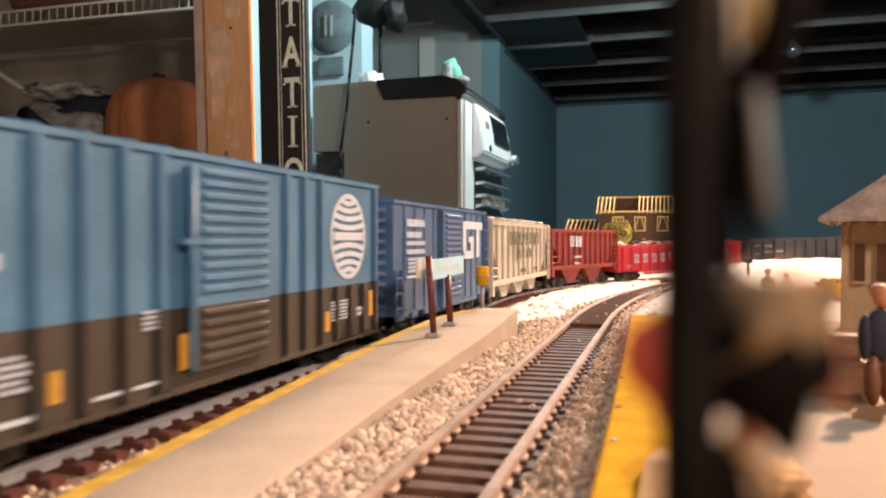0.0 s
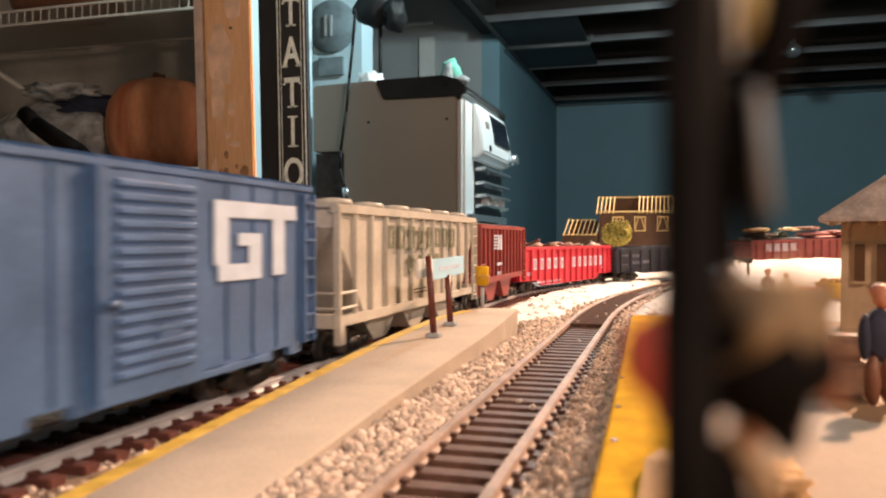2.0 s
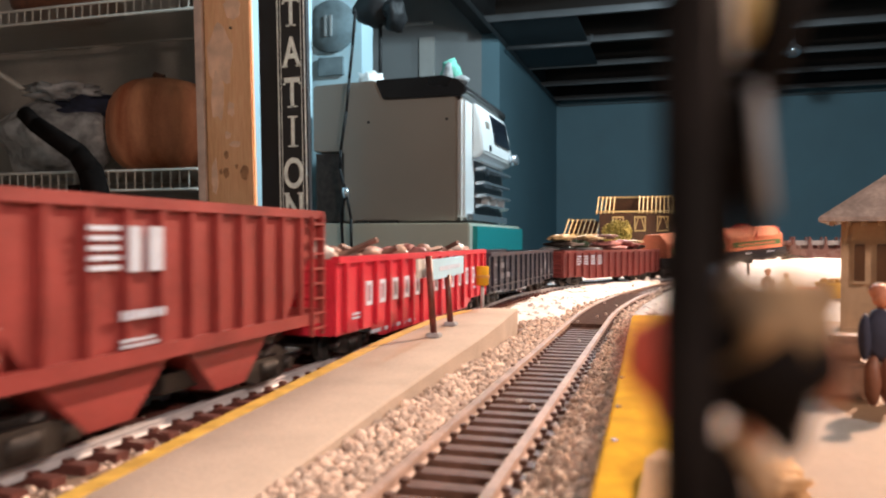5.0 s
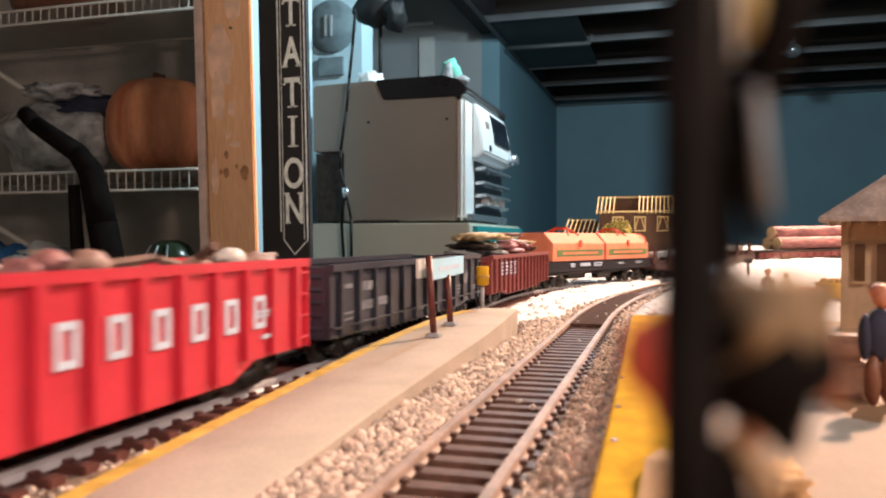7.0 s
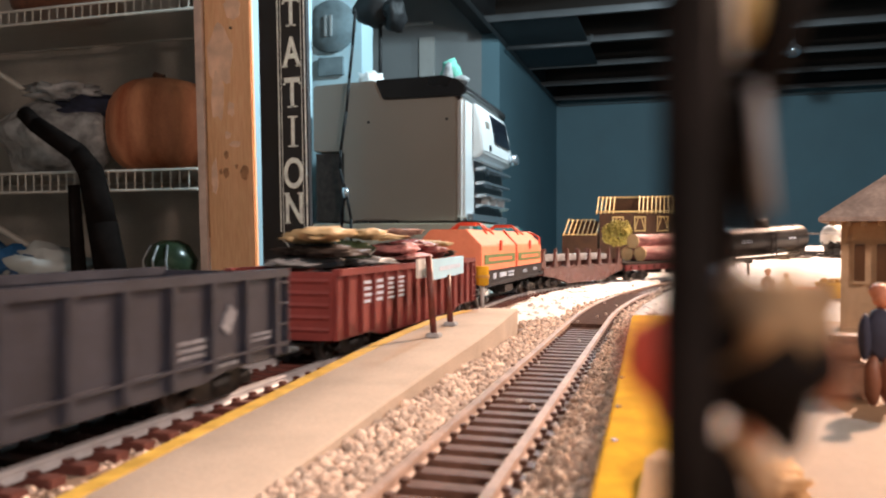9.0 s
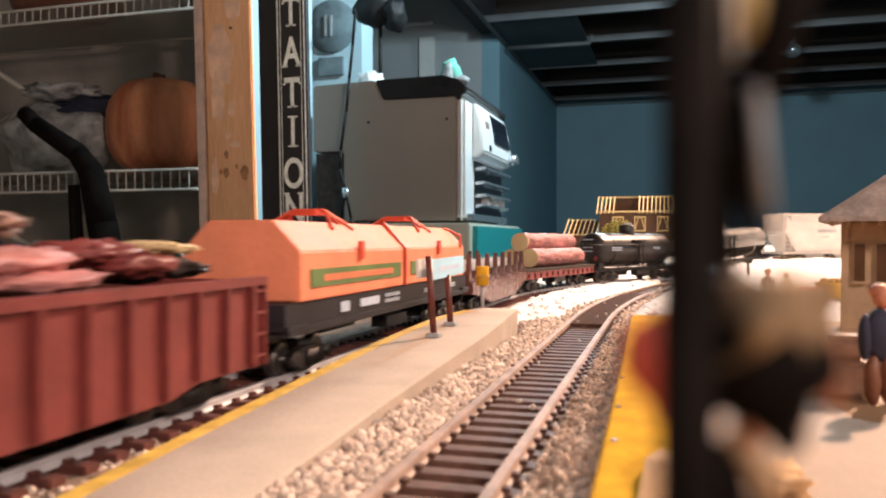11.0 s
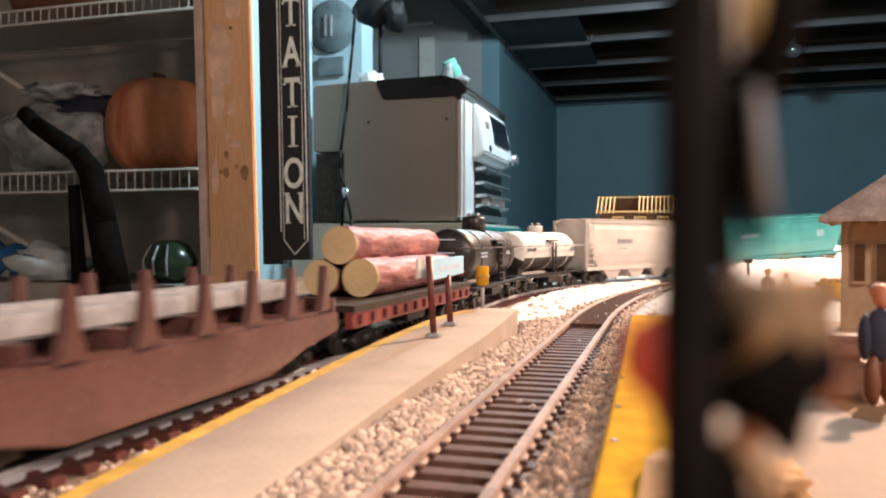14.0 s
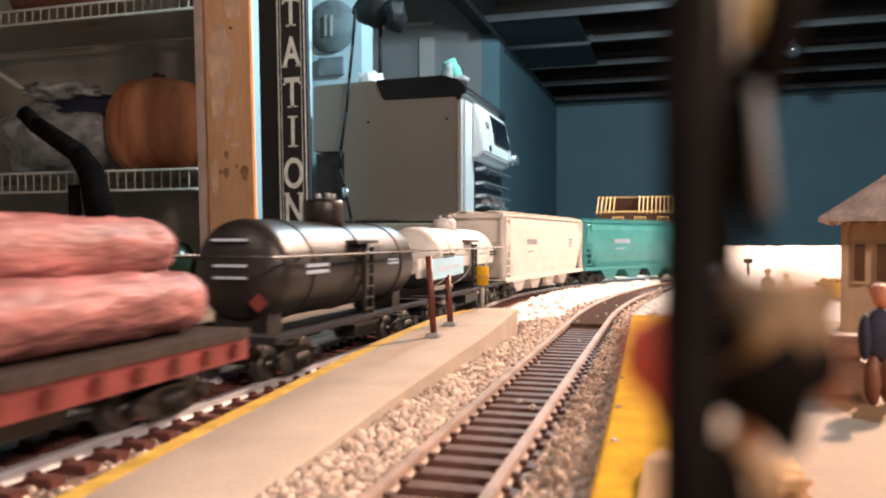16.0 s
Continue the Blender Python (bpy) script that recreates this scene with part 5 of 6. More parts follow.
def hopper(name, label, a, b, paint, top, sill, bays, inset, rib_n, covered):
    """A hopper with sloped ends, ribbed sides and discharge chutes."""
    car, L = new_car(name, label, a, b)
    h = L / 2
    bm = bmesh.new()
    prism(bm, [(-h + 0.001, top), (h - 0.001, top), (h - 0.001, top - 0.006), (h - inset, sill + 0.001), (-h + inset, sill + 0.001), (-h + 0.001, top - 0.006)], "x", -HALF + 0.0010, HALF - 0.0010)
    part("body", bm, paint, car)
    each("side_sill", paint, car, ((HALF - 0.0022, -h, sill - 0.0008), (HALF + 0.0004, h, sill + 0.0022)), ((-HALF - 0.0004, -h, sill - 0.0008), (-HALF + 0.0022, h, sill + 0.0022)))
    each("top_chord", paint, car, ((HALF - 0.0020, -h, top - 0.0016), (HALF + 0.0005, h, top + 0.0006)), ((-HALF - 0.0005, -h, top - 0.0016), (-HALF + 0.0020, h, top + 0.0006)))
    each("end_sill", paint, car, ((-HALF, -h - 0.0006, sill - 0.001), (HALF, -h + 0.003, sill + 0.003)), ((-HALF, h - 0.003, sill - 0.001), (HALF, h + 0.0006, sill + 0.003)))
    each("end_post", paint, car, *[((sx * HALF - 0.001, sy * (h - 0.001) - 0.0007, sill), (sx * HALF + 0.001, sy * (h - 0.001) + 0.0007, top)) for sx in (-1, 1) for sy in (-1, 1)])
    ribs(car, paint, np.linspace(-h + inset * 0.62, h - inset * 0.62, rib_n), sill + 0.002, top - 0.0015, 0.0014, 0.0016, x=HALF - 0.0011)
    for k in range(bays):
        y = (k - (bays - 1) / 2) * (L - 2 * inset) / bays * 0.98
        w = (L - 2 * inset) / bays * 0.48
        bm = bmesh.new()
        prism(bm, [(y - w, sill + 0.001), (y + w, sill + 0.001), (y + w * 0.30, 0.0035), (y - w * 0.30, 0.0035)], "x", -HALF + 0.0035, HALF - 0.0035)
        part("chute", bm, paint, car)
    for sx in (-1, 1):
        ladder(car, paint, sx * HALF, h - 0.0045, sill - 0.004, top - 0.001, 8, 0.0065)
        bm = bmesh.new()
        for z in (sill + 0.0045, sill + 0.009):
            rod(bm, (sx * HALF, -h + 0.001, z), (sx * HALF, -h + inset * 0.62, z), 0.0005, seg=6)
            rod(bm, (sx * HALF, -h + 0.0005, z), (-sx * HALF, -h + 0.0005, z), 0.0005, seg=6)
        part("grab_iron", bm, paint, car)
        boxes("step", paint, car, ((sx * HALF - 0.001, -h + 0.0005, sill - 0.006), (sx * HALF + 0.001, -h + 0.0045, sill)))
    return car, L


# tan covered hopper
car, L = hopper("covered_hopper", "tan three bay covered hopper with faded green lettering", 0.410, 0.574, M["tan"], 0.0465, 0.0122, 3, 0.024, 11, True)
bm = bmesh.new()
prism(bm, [(-0.0185, 0.0464), (0.0185, 0.0464), (0.0185, 0.0474), (0.007, 0.0488), (-0.007, 0.0488), (-0.0185, 0.0474)], "y", -L / 2, L / 2)
part("roof", bm, M["tan"], car)
for sx in (-1, 1):
    for y in np.linspace(-L / 2 + 0.014, L / 2 - 0.014, 6):
        bm = bmesh.new()
        lathe(bm, [(0.0058, 0.0), (0.0060, 0.0008), (0.0054, 0.0015), (0.002, 0.0019)], (sx * 0.0105, y, 0.0478), seg=14, squash=1.0)
        part("hatch", bm, M["tan"], car)
    ys = np.linspace(-0.0395, 0.037, 8)
    X = sx * (HALF + 0.0004)
    bars = cells(ys - 0.0006, 0.0060, 0.0338, 0.0418, 0.0015) + cells((-0.0180, -0.0068, 0.0042, 0.0137), 0.0044, 0.0252, 0.0312, 0.0011)
    marks(car, M["letter_green"], X, bars, "lettering", "faded green block lettering")
    marks(car, M["brown_a"], X, block_rows(-0.012, 0.002, 0.0165, 0.0190, 2, 9) + block_rows(0.028, 0.040, 0.0165, 0.0185, 2, 19))

# oxide red open hopper
car, L = hopper("open_hopper", "oxide red open hopper with ribbed sides and white print", 0.582, 0.7035, M["oxide"], 0.0442, 0.0150, 2, 0.020, 11, False)
for sx in (-1, 1):
    X = sx * (HALF + 0.0006)
    marks(car, M["letter"], X, [(-0.030, -0.0225, 0.0385 - k * 0.0017, 0.0394 - k * 0.0017) for k in range(5)] + [(-0.020, -0.0168, 0.0312, 0.0394), (-0.0145, -0.0105, 0.0312, 0.0394)] + block_rows(-0.022, -0.009, 0.022, 0.0250, 1, 31) + block_rows(-0.022, -0.012, 0.0175, 0.0195, 2, 33))
boxes("load", M["deck"], car, ((-0.0165, -L / 2 + 0.004, 0.043), (0.0165, L / 2 - 0.004, 0.0446)))


def gondola(name, label, a, b, paint, top, sill, belly, rib_n, wide=0.0020, rib_deep=0.0013):
    """An open gondola with a deeper middle sill."""
    car, L = new_car(name, label, a, b)
    h = L / 2
    for sx in (-1, 1):
        bm = bmesh.new()
        prism(bm, [(-h, top), (h, top), (h, sill), (h - 0.026, sill), (h - 0.036, belly), (-h + 0.036, belly), (-h + 0.026, sill), (-h, sill)], "x", *sorted((sx * HALF, sx * (HALF - 0.0012))))
        part("side", bm, paint, car)
        boxes("top_chord", paint, car, (((HALF - 0.0016) * sx if sx > 0 else -HALF - 0.0012, -h - 0.0003, top - 0.0012), ((HALF + 0.0012) if sx > 0 else -HALF + 0.0016, h + 0.0003, top + 0.0008)))
    for s in (-1, 1):
        bm = bmesh.new()
        bx(bm, (-HALF + 0.0013, s * h - 0.0006, sill), (HALF - 0.0013, s * h + 0.0006, top))
        for i in range(5):
            z = sill + 0.003 + i * (top - sill - 0.004) / 4.5
            rod(bm, (-0.0155, s * h, z), (0.0155, s * h, z), 0.0011, seg=6)
        part("end", bm, paint, car)
    boxes("floor_plate", paint, car, ((-HALF + 0.0013, -h + 0.001, 0.0110), (HALF - 0.0013, h - 0.001, 0.0124)))
    ys = np.linspace(-h + 0.006, h - 0.006, rib_n)
    ribs(car, paint, [y for y in ys if abs(y) < h - 0.036], belly + 0.0005, top - 0.001, rib_deep, wide)
    ribs(car, paint, [y for y in ys if abs(y) >= h - 0.036], sill + 0.0005, top - 0.001, rib_deep, wide, name="end_rib")
    for sx in (-1, 1):
        ladder(car, paint, sx * HALF, h - 0.003, sill, top, 4, 0.005)
    return car, L


# bright red gondola with mixed load
car, L = gondola("gondola", "bright red gondola with white block letters and a junk load", 0.713, 0.895, M["red"], 0.0312, 0.0090, 0.0052, 15, 0.0024)
ys = np.linspace(-L / 2 + 0.006, L / 2 - 0.006, 15)
for sx in (-1, 1):
    bars = []
    order = [i for i in range(1, 13) if i not in (6,)]
    for n, i in enumerate(order):
        y = (ys[i] + ys[i + 1]) / 2
        bars += cells((y - 0.0025,), 0.0050, 0.0162, 0.0238, 0.0013)
    X = sx * (HALF + 0.0003)
    marks(car, M["letter"], X, bars + block_rows(-0.080, -0.072, 0.0125, 0.0150, 2, 41) + [(y - 0.004, y + 0.004, 0.0068, 0.0080) for y in ys[2:6]] + block_rows(0.066, 0.074, 0.0185, 0.0205, 2, 45) + [(0.068, 0.074, 0.0135, 0.0145)])
rr = random.Random(3)
for i in range(14):
    bm = bmesh.new()
    p = Vector((rr.uniform(-0.01, 0.01), rr.uniform(-0.08, 0.08), 0.0290 + rr.uniform(0, 0.0035)))
    d = Vector((rr.uniform(-0.4, 0.4), rr.uniform(-1, 1), rr.uniform(-0.03, 0.18))).normalized() * rr.uniform(0.008, 0.018)
    rod(bm, p - d, p + d, 0.0011, seg=6)
    part("stick", bm, M["junk"], car)
for k, mt, n in ((1, "bark", 9), (2, "trunk", 8), (3, "junk", 8), (4, "ivory", 6)):
    for i in range(n):
        bm = bmesh.new()
        blob(bm, (rr.uniform(-0.012, 0.012), rr.uniform(-0.085, 0.085), 0.0300 + rr.uniform(0, 0.003)), (0.0035, rr.uniform(0.003, 0.006), 0.0024), 0.5, 2, i + k * 20)
        part("load_lump", bm, M[mt], car)
boxes("load_bed", M["deck"], car, ((-0.0163, -L / 2 + 0.002, 0.0126), (0.0163, L / 2 - 0.002, 0.0285)))

# dark grey empty gondola
car, L = gondola("gondola", "empty dark grey gondola with faint white marks", 0.911, 1.086, M["black"], 0.0290, 0.0085, 0.0070, 13, 0.0022)
ys = np.linspace(-L / 2 + 0.006, L / 2 - 0.006, 13)
for sx in (-1, 1):
    X = sx * (HALF + 0.0003)
    bars = block_rows(ys[1] + 0.002, ys[2] - 0.0015, 0.0208, 0.0242, 1, 51, 0.15) + block_rows(ys[1] + 0.002, ys[2] - 0.0015, 0.0148, 0.0182, 1, 52, 0.15) + block_rows(ys[2] + 0.0015, ys[3] - 0.0015, 0.0152, 0.0184, 1, 58, 0.15) + block_rows(ys[0] + 0.002, ys[1] - 0.004, 0.0222, 0.0240, 1, 59, 0.3) + block_rows(ys[0] + 0.002, ys[1] - 0.003, 0.0124, 0.0160, 2, 50, 0.7) + block_rows(ys[5] + 0.002, ys[6] - 0.003, 0.0098, 0.0118, 1, 57) + block_rows(ys[9] + 0.002, ys[10] - 0.002, 0.0125, 0.0170, 3, 53) + block_rows(ys[11] + 0.002, ys[12] - 0.002, 0.0130, 0.0155, 2, 54) + block_rows(ys[10] + 0.002, ys[11] - 0.003, 0.0092, 0.0108, 1, 55)
    marks(car, M["letter_dim"], X, bars)
    bm = bmesh.new()
    y = (ys[10] + ys[11]) / 2
    bx(bm, (X - 0.0002, -0.0028, -0.0018), (X + 0.0002, 0.0028, 0.0018), Matrix.Translation((0, y, 0.0195)) @ Matrix.Rotation(radians(55), 4, "X"))
    part("slanted_mark", bm, M["letter_dim"], car)
    boxes("belt_line", M["black"], car, ((sx * HALF - 0.0004, -L / 2, 0.0112), (sx * HALF + 0.0004 + 0.0009 * (sx > 0), L / 2, 0.0118)))

# maroon gondola with scrap bundles
car, L = gondola("gondola", "maroon gondola heaped with bundles of coloured scrap", 1.118, 1.277, M["maroon"], 0.0275, 0.0075, 0.0055, 15, 0.0014)
ys = np.linspace(-L / 2 + 0.006, L / 2 - 0.006, 15)
for sx in (-1, 1):
    bars = []
    for i, r in ((1, 4), (2, 4), (3, 5), (4, 5)):
        bars += block_rows(ys[i] + 0.0015, ys[i + 1] - 0.0015, 0.0165, 0.0245, r, 60 + i, 0.5)
    marks(car, M["letter"], sx * (HALF + 0.0003), bars)
rr = random.Random(8)
boxes("load_bed", M["deck"], car, ((-0.0163, -L / 2 + 0.002, 0.0126), (0.0163, L / 2 - 0.002, 0.0255)))
scrap = [("logend", -0.060, 0.0385, 0.030, 0.0042), ("deck", -0.055, 0.0335, 0.032, 0.0030), ("pole_grey", -0.055, 0.0295, 0.030, 0.0030), ("leaf", -0.024, 0.0320, 0.018, 0.0065), ("logend", -0.018, 0.0385, 0.015, 0.0030),
         ("bark", 0.018, 0.0330, 0.026, 0.0050), ("junk", 0.004, 0.0390, 0.022, 0.0032), ("bark", 0.020, 0.0285, 0.028, 0.0035), ("pole_grey", -0.02, 0.0285, 0.03, 0.0028), ("maroon", 0.045, 0.0330, 0.016, 0.0050), ("deck", 0.060, 0.0300, 0.014, 0.0045), ("logend", 0.058, 0.0350, 0.012, 0.0022)]
for i, (mt, y, z, ly, hz) in enumerate(scrap):
    for k in range(4):
        bm = bmesh.new()
        blob(bm, (rr.uniform(-0.007, 0.007), y + rr.uniform(-0.3, 0.3) * ly, z + rr.uniform(-0.3, 0.3) * hz), (rr.uniform(0.005, 0.010), ly * rr.uniform(0.35, 0.62), hz * rr.uniform(0.4, 0.62)), 0.55, 3, i * 5 + k, 1.8)
        part("scrap", bm, M[mt], car)

# orange coil car
car, L = new_car("coil_car", "orange hooded coil car on a dark grey frame", 1.290, 1.468)
h = L / 2
boxes("frame_body", M["frame_grey"], car, ((-0.0170, -h, 0.0140), (0.0170, h, 0.0203)), ((-0.0182, -h, 0.0122), (0.0182, h, 0.0140)))
each("end_platform", M["frame_grey"], car, ((-0.0184, h - 0.010, 0.0135), (0.0184, h + 0.001, 0.0148)), ((-0.0184, -h - 0.001, 0.0135), (0.0184, -h + 0.010, 0.0148)))
for s, mid in ((-1, -h / 2 + 0.004), (1, h / 2 - 0.004)):
    y0, y1 = (0.0008, h - 0.0065) if s > 0 else (-h + 0.0065, -0.0008)
    bm = bmesh.new()
    prism(bm, [(-0.0178, 0.0205), (0.0178, 0.0205), (0.0178, 0.0338), (0.0095, 0.0422), (-0.0095, 0.0422), (-0.0178, 0.0338)], "y", y0, y1)
    hood = part("hood", bm, M["orange"], car, bevel=0.0004)
    for sx in (-1, 1):
        X = sx * 0.0180
        marks(hood, M["green"], X, [(y0 + 0.006, y1 - 0.004, 0.0240, 0.0290)], "green_band", "dull green band")
        marks(hood, M["orange"], sx * 0.0183, block_rows(y0 + 0.014, y1 - 0.012, 0.0252, 0.0276, 1, 70, 0.2), "band_lettering")
        boxes("latch", M["orange_red"], hood, ((min(sx * 0.0178, sx * 0.0188), (y0 + y1) / 2 - 0.0015, 0.031), (max(sx * 0.0178, sx * 0.0188), (y0 + y1) / 2 + 0.0015, 0.0365)))
    for y in ((y0 + y1) / 2, y1 - 0.0065) if s > 0 else ((y0 + y1) / 2,):
        bm = bmesh.new()
        pts = [(-0.0105, y, 0.0419), (-0.005, y, 0.0462), (0.005, y, 0.0462), (0.0105, y, 0.0419)] if abs(y - (y0 + y1) / 2) < 0.001 else [(0.0180, y, 0.0330), (0.0180, y, 0.0385), (0.0120, y + 0.003 * s, 0.0412), (0.0098, y, 0.0421)]
        pipe(bm, pts, 0.0006)
        if abs(y - (y0 + y1) / 2) < 0.001:
            pipe(bm, [(-0.0105, y + 0.006, 0.0419), (-0.005, y, 0.0462)], 0.0007)
            pipe(bm, [(0.0105, y + 0.006, 0.0419), (0.005, y, 0.0462)], 0.0007)
            bx(bm, (-0.0045, y - 0.004, 0.0446), (0.0045, y + 0.004, 0.0462))
            for sx in (-1, 1):
                pipe(bm, [(sx * 0.006, y, 0.0460), (sx * 0.0120, y - 0.008, 0.0402)], 0.0006)
                pipe(bm, [(sx * 0.006, y, 0.0460), (sx * 0.0120, y + 0.008, 0.0402)], 0.0006)
        part("bracket", bm, M["orange_red"], hood, "orange red lifting bracket")
for sx in (-1, 1):
    bm = bmesh.new()
    prism(bm, [(0.0180, 0.0205), (0.0185, 0.0205), (0.0185, 0.0341), (0.0100, 0.0434), (0.0096, 0.0424), (0.0180, 0.0338)] if sx > 0 else [(-0.0180, 0.0205), (-0.0180, 0.0338), (-0.0096, 0.0424), (-0.0100, 0.0434), (-0.0185, 0.0341), (-0.0185, 0.0205)], "y", -0.0007, 0.0007)
    part("seam_strap", bm, M["orange_red"], car)
    marks(car, M["letter"], sx * 0.0173, block_rows(-0.055, -0.048, 0.0152, 0.0190, 1, 81, 0.2) + block_rows(-0.040, -0.024, 0.0156, 0.0188, 1, 82, 0.2) + block_rows(-0.018, -0.004, 0.0152, 0.0190, 2, 83, 0.4) + block_rows(0.025, 0.036, 0.0160, 0.0180, 2, 84) + block_rows(0.058, 0.070, 0.0162, 0.0182, 2, 85))

# brown stake flat with beams
car, L = new_car("stake_flatcar", "brown stake flatcar carrying pale grey beams", 1.478, 1.6235)
h = L / 2
for sx in (-1, 1):
    bm = bmesh.new()
    prism(bm, [(-h, 0.0160), (h, 0.0160), (h, 0.0105), (h - 0.020, 0.0080), (h - 0.040, 0.0035), (-h + 0.040, 0.0035), (-h + 0.020, 0.0080), (-h, 0.0105)], "x", *sorted((sx * 0.0180, sx * 0.0155)))
    part("side_sill", bm, M["brown_i"], car, bevel=0.0004)
    bm = bmesh.new()
    prism(bm, [(-0.0036, 0.0165), (0.0036, 0.0165), (0.0020, 0.0210), (0.0008, 0.0295), (-0.0008, 0.0295), (-0.0020, 0.0210)], "x", -0.0011, 0.0011)
    me = mesh_of("stake", bm, M["brown_i"], 0.0002)
    for y in np.linspace(-h + 0.004, h - 0.004, 8):
        share("stake", me, car, (sx * 0.0150, y, 0))
boxes("deck", M["brown_i"], car, ((-0.0155, -h, 0.0150), (0.0155, h, 0.0168)))
for s in (-1, 1):
    boxes("end_bulkhead", M["brown_i"], car, ((-0.0165, s * h - 0.001, 0.0105), (0.0165, s * h + 0.001, 0.0200)))
for x, z in ((-0.009, 0.0225), (-0.002, 0.0232), (0.0055, 0.0225)):
    bm = bmesh.new()
    bx(bm, (x - 0.003, -h + 0.008, z - 0.0022), (x + 0.003, h - 0.006, z + 0.0022))
    part("beam", bm, M["pole_grey"], car, "pale grey beam", bevel=0.0006)
each("cross_bearer", M["brown_i"], car, *[((-0.014, y - 0.0015, 0.0168), (0.0125, y + 0.0015, 0.0203)) for y in np.linspace(-h + 0.012, h - 0.012, 6)])

# log flat
car, L = new_car("log_flatcar", "red flatcar carrying three large pinkish bark logs", 1.634, 1.7755)
h = L / 2
boxes("deck", M["deck"], car, ((-0.0185, -h, 0.0148), (0.0185, h, 0.0168)))
for sx in (-1, 1):
    boxes("side_sill", M["flat_red"], car, (tuple(sorted((sx * 0.0155, sx * 0.0178)))[:1] + (-h, 0.0098), tuple(sorted((sx * 0.0155, sx * 0.0178)))[1:] + (h, 0.0148)))
    bm = bmesh.new()
    bx(bm, (-0.0006, -0.0011, 0.0108), (0.0006, 0.0011, 0.0138))
    me = mesh_of("stake_pocket", bm, M["post_red"])
    for y in np.linspace(-h + 0.006, h - 0.006, 13):
        share("stake_pocket", me, car, (sx * 0.0182, y, 0))
for n, (x, z, r, y0, y1) in enumerate(((-0.0071, 0.0236, 0.0066, -0.040, 0.060), (0.0078, 0.0238, 0.0068, -0.040, 0.062), (0.0004, 0.0350, 0.0068, -0.041, 0.061))):
    bm = bmesh.new()
    rings = []
    for k in range(90):
        f = k / 89
        y = y0 + f * (y1 - y0)
        end = 1 - 0.20 * max(0, (f - 0.93) / 0.07) ** 2
        ring = []
        for i in range(40):
            a = 2 * math.pi * i / 40
            q = Vector((math.cos(a) * 2.2, math.sin(a) * 2.2, y * 130 + n * 9))
            d = 1 + 0.06 * noise.noise(q) + 0.045 * noise.noise(q * 2.6) - 0.14 * abs(noise.noise(Vector((math.cos(a) * 4.2, math.sin(a) * 4.2, y * 70 + n * 5))))
            ring.append(bm.verts.new((x + r * end * d * math.cos(a), y, z + r * end * d * math.sin(a))))
        rings.append(ring)
    for a, b in zip(rings, rings[1:]):
        for i in range(40):
            bm.faces.new((a[i], a[(i + 1) % 40], b[(i + 1) % 40], b[i])).smooth = True
    bm.faces.new(rings[-1])
    log = part("log", bm, M["bark"], car)
    bm = bmesh.new()
    rod(bm, (x, y0 - 0.0004, z), (x, y0 + 0.001, z), r * 0.97, seg=32)
    part("cut_end", bm, M["logend"], log, "pale yellow sawn end")


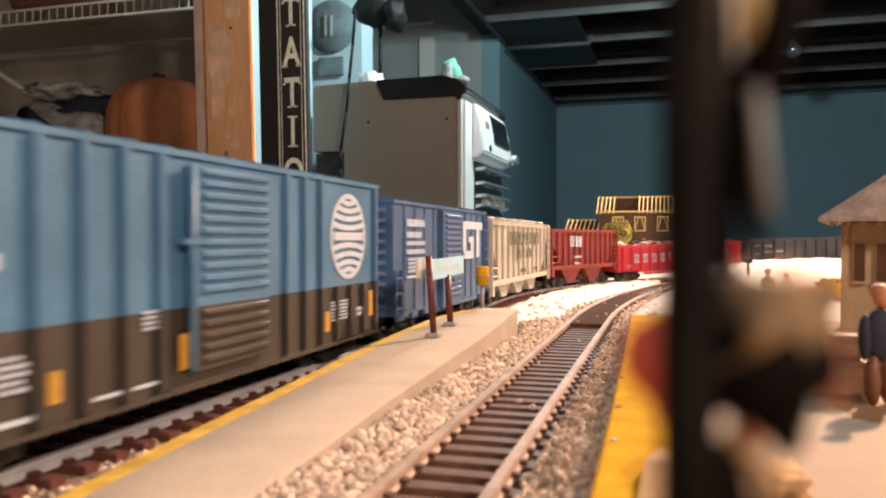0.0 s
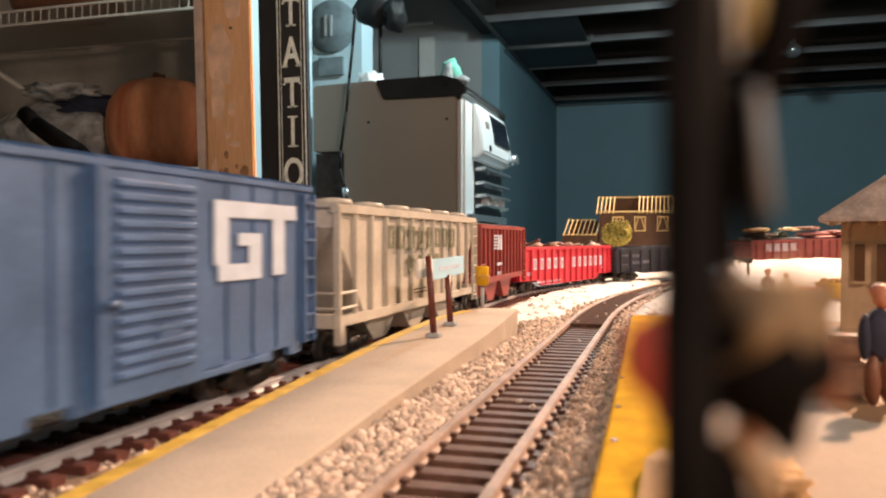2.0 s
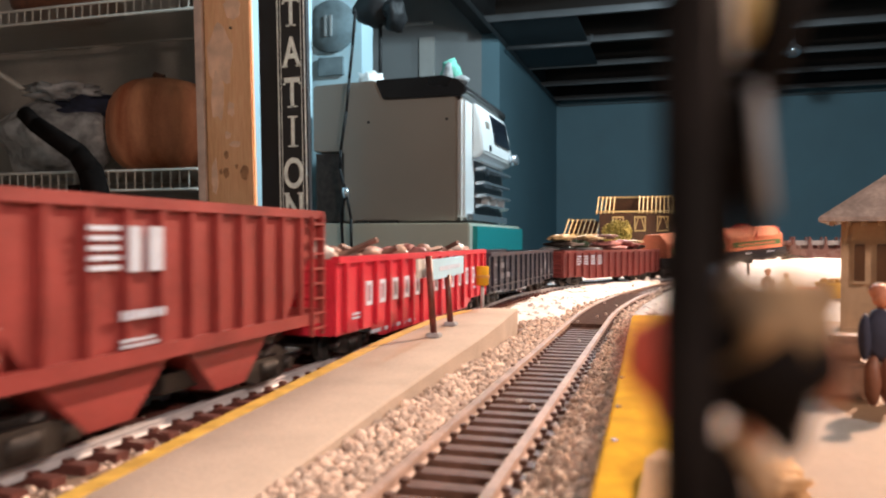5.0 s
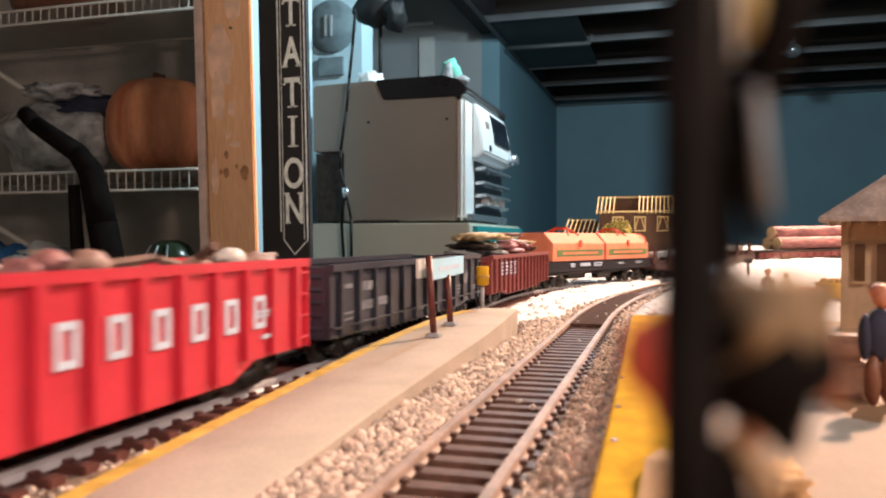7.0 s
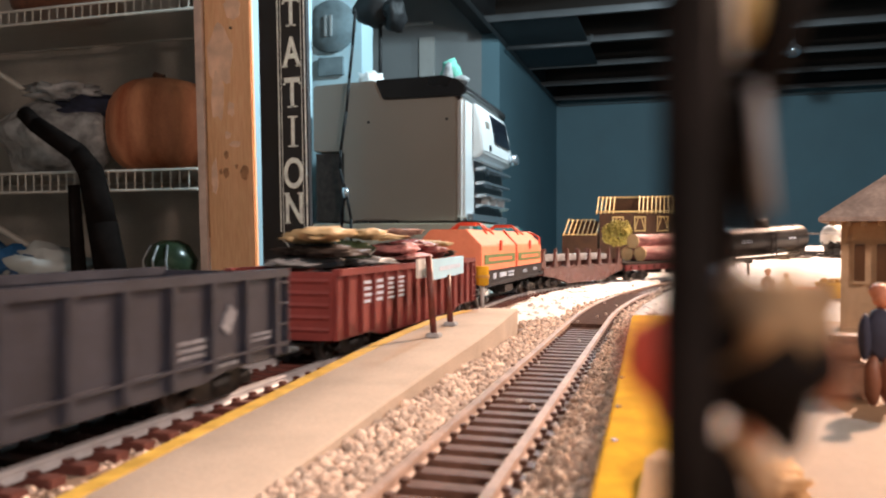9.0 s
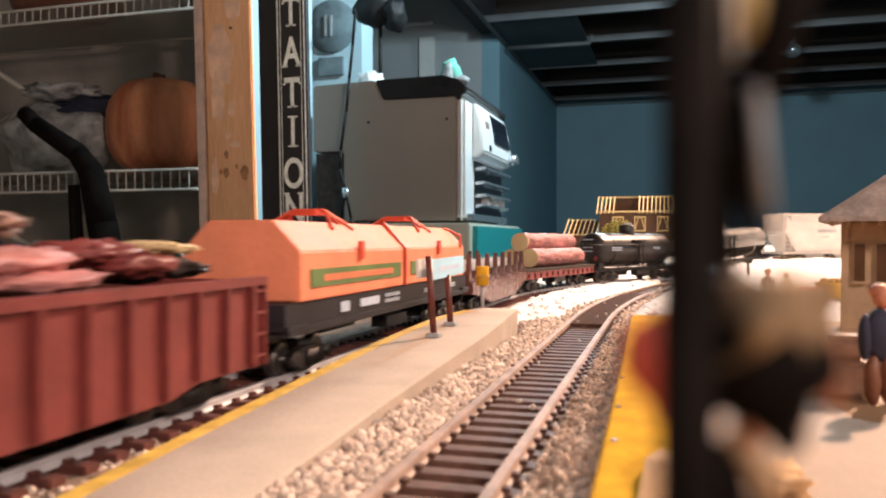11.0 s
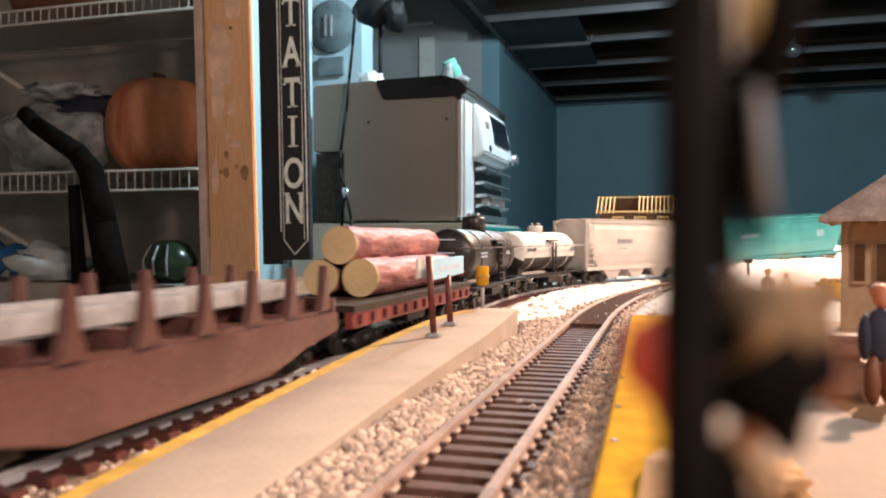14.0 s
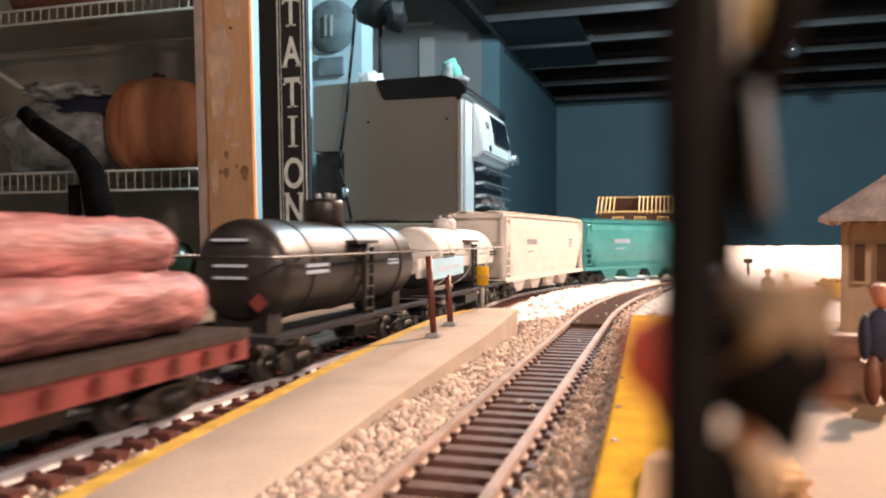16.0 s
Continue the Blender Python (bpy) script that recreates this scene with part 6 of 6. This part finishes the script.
def tank_car(label, a, b, upper, lower, dome_mat, r, zc, dome_r, dome_z):
    car, L = new_car("tank_car", label, a, b)
    h = L / 2
    y0, y1 = -h + 0.010, h - 0.010
    prof = [(0.0005, y0), (r * 0.5, y0 + 0.0006), (r * 0.85, y0 + 0.0022), (r * 0.97, y0 + 0.0042), (r, y0 + 0.0065)]
    prof += [(r, y) for y in np.linspace(y0 + 0.02, y1 - 0.02, 5)] + [(q, y1 - (y - y0)) for q, y in prof[::-1]]
    bm = bmesh.new()
    lathe(bm, prof, (0, 0, zc), axis="y", seg=40)
    for f in bm.faces:
        f.material_index = 0 if f.calc_center_median().z > zc - r * 0.35 else 1
    part("tank", bm, [upper, lower], car)
    for y in (-h * 0.55, 0.0, h * 0.55):
        bm = bmesh.new()
        prof2 = [(r + 0.0001, y - 0.0006), (r + 0.0004, y - 0.0005), (r + 0.0004, y + 0.0005), (r + 0.0001, y + 0.0006)]
        lathe(bm, prof2, (0, 0, zc), axis="y", seg=40)
        part("tank_band", bm, [upper], car)
    bm = bmesh.new()
    lathe(bm, [(dome_r, zc + r * 0.8), (dome_r, dome_z - 0.0012), (dome_r * 0.9, dome_z), (0.001, dome_z + 0.0006)], (0, 0, 0), seg=22)
    part("dome", bm, dome_mat, car)
    bm = bmesh.new()
    for x, y in ((-0.003, 0.002), (0.0025, -0.002), (0.002, 0.003)):
        rod(bm, (x, y, dome_z), (x, y, dome_z + 0.0022), 0.0009, seg=8)
    part("valve", bm, M["pole_grey"], car)
    bm = bmesh.new()
    for sx in (-1, 1):
        X = sx * (r + 0.0022)
        pipe(bm, [(X, -h + 0.001, zc + 0.004), (X, h - 0.001, zc + 0.004)], 0.0004)
        for y in np.linspace(y0 + 0.010, y1 - 0.010, 6):
            rod(bm, (sx * (r - 0.001), y, zc + 0.0035), (X, y, zc + 0.0042), 0.0006, seg=6)
    for s in (-1, 1):
        rod(bm, (-(r + 0.0022), s * (h - 0.001), zc + 0.004), (r + 0.0022, s * (h - 0.001), zc + 0.004), 0.0004)
    part("handrail", bm, M["iron"] if upper is M["tank"] else M["pole_grey"], car)
    each("walkway", M["frame_grey"], car, *[((sx * 0.0165 - 0.0018, -h, 0.0118), (sx * 0.0165 + 0.0018, h, 0.0130)) for sx in (-1, 1)], ((-0.018, -h - 0.0005, 0.0112), (0.018, -h + 0.006, 0.0130)), ((-0.018, h - 0.006, 0.0112), (0.018, h + 0.0005, 0.0130)))
    for y in (-h + 0.018, h - 0.018):
        boxes("saddle", M["iron"], car, ((-0.008, y - 0.004, 0.0105), (0.008, y + 0.004, zc - r * 0.8)))
    for sx in (-1, 1):
        ladder(car, M["iron"], sx * (r + 0.0008), 0.0, 0.0128, zc + 0.006, 6, 0.0065, 0.0014)
        boxes("dome_step", M["iron"], car, ((sx * (r - 0.001) - 0.0025, -0.009, zc + 0.0072), (sx * (r - 0.001) + 0.0025, 0.009, zc + 0.0082)))
    return car, L, r, zc


car, L, r, zc = tank_car("brown black tank car with a dome and thin handrail", 1.788, 1.920, M["tank"], M["tank"], M["tank"], 0.0142, 0.0285, 0.0068, 0.0500)
for k, z in enumerate((0.0365, 0.0297, 0.0265)):
    boxes("end_lettering", M["letter"], car, ((-0.0055 if k else -0.006, -L / 2 + 0.0095, z), (0.004, -L / 2 + 0.0112, z + 0.0007)))
for sx in (-1, 1):
    marks(car, M["letter"], sx * (r + 0.0005), block_rows(-0.042, -0.028, zc - 0.0015, zc + 0.0022, 2, 91) + block_rows(0.022, 0.032, zc - 0.0005, zc + 0.002, 2, 92))
bm = bmesh.new()
bx(bm, (-0.0018, -0.0003, -0.0018), (0.0018, 0.0003, 0.0018), Matrix.Translation((0.0078, -L / 2 + 0.0098, 0.0205)) @ Matrix.Rotation(radians(45), 4, "Y"))
part("placard", bm, M["maroon"], car, "small red diamond placard")
car, L, r, zc = tank_car("white tank car with black lower half", 1.930, 2.062, M["white"], M["iron"], M["white"], 0.0140, 0.0285, 0.0058, 0.0470)
for sx in (-1, 1):
    marks(car, M["frame_grey"], sx * (r + 0.0005), block_rows(0.040, 0.054, zc - 0.0005, zc + 0.0025, 2, 95) + block_rows(-0.050, -0.034, zc, zc + 0.0025, 2, 96))


def cylindrical_hopper(label, a, b, paint, accent, seed):
    car, L = new_car("covered_hopper", label, a, b)
    h = L / 2
    sec = [(0.0168, 0.0135), (0.0180, 0.0185), (0.0187, 0.0260), (0.0187, 0.0360), (0.0180, 0.0450), (0.0165, 0.0500), (0.0150, 0.0518)]
    outline = sec + [(-x, z) for x, z in sec[::-1]]
    bm = bmesh.new()
    rows = []
    for y, f in ((-h + 0.004, 0.60), (-h + 0.017, 0.0), (h - 0.017, 0.0), (h - 0.004, 0.60)):
        rows.append([bm.verts.new((x, y, z + (0.0500 - z) * f if z < 0.05 else z)) for x, z in outline])
    n = len(outline)
    for p, q in zip(rows, rows[1:]):
        for i in range(n):
            bm.faces.new((p[i], p[(i + 1) % n], q[(i + 1) % n], q[i])).smooth = False
    bm.faces.new(rows[0][::-1])
    bm.faces.new(rows[-1])
    part("body", bm, paint, car)
    each("side_sill", paint, car, *[((sx * 0.0178 - 0.0012, -h, 0.0115), (sx * 0.0178 + 0.0012, h, 0.0142)) for sx in (-1, 1)])
    each("roof_edge", paint, car, *[((sx * 0.0158 - 0.0016, -h, 0.0512), (sx * 0.0158 + 0.0016, h, 0.0528)) for sx in (-1, 1)])
    each("end_frame", paint, car, *[((sx * 0.0165 - 0.0009, s * (h - 0.002) - 0.001, 0.0115), (sx * 0.0165 + 0.0009, s * (h - 0.002) + 0.001, 0.0520)) for sx in (-1, 1) for s in (-1, 1)],
          *[((-0.0165, s * (h - 0.002) - 0.0008, 0.0500), (0.0165, s * (h - 0.002) + 0.0008, 0.0525)) for s in (-1, 1)], *[((-0.0178, s * (h - 0.003) - 0.003, 0.0112), (0.0178, s * (h - 0.003) + 0.003, 0.0130)) for s in (-1, 1)])
    bm = bmesh.new()
    for sx in (-1, 1):
        bx(bm, (sx * 0.0095 - 0.0025, -h + 0.003, 0.0538), (sx * 0.0095 + 0.0025, h - 0.003, 0.0543))
        for y in np.linspace(-h + 0.006, h - 0.006, 15):
            bx(bm, (sx * 0.0095 - 0.0055, y - 0.0006, 0.0518), (sx * 0.0095 + 0.0055, y + 0.0006, 0.0538))
    part("roof_walk", bm, paint, car)
    boxes("hatch_cover", paint, car, ((-0.0045, -h + 0.012, 0.0519), (0.0045, h - 0.012, 0.0536)))
    for k in range(4):
        y = (k - 1.5) * L * 0.185
        bm = bmesh.new()
        prism(bm, [(y - 0.015, 0.0136), (y + 0.015, 0.0136), (y + 0.006, 0.0042), (y - 0.006, 0.0042)], "x", -0.0135, 0.0135)
        part("chute", bm, paint, car)
    for sx in (-1, 1):
        for s in (-1, 1):
            ladder(car, paint, sx * 0.0176, s * (h - 0.006), 0.0142, 0.051, 8, 0.007)
        marks(car, accent, sx * 0.0188, block_rows(-0.052, -0.030, 0.0335, 0.0375, 1, seed, 0.1) + block_rows(-0.050, -0.038, 0.0285, 0.0300, 1, seed + 1) + block_rows(0.050, 0.060, 0.031, 0.038, 3, seed + 2))
    return car, L


cylindrical_hopper("ivory white covered hopper with rounded sides", 2.072, 2.260, M["ivory"], M["pole_grey"], 101)
cylindrical_hopper("teal covered hopper with rounded sides and white print", 2.270, 2.456, M["teal"], M["letter"], 111)


# ---- all that moves ----
def motions():
    for car, s, reach in CARS:
        walk(car, [(k / 5, on_line(s - SPEED * k / 5, reach)) for k in range(81)])
    step = 2 / 30
    for w, y in WHEELS:
        walk(w, [(k * step, Matrix.Translation((0, y, WR)) @ Matrix.Rotation(SPEED * k * step / WR, 4, "X")) for k in range(241)])


motions()
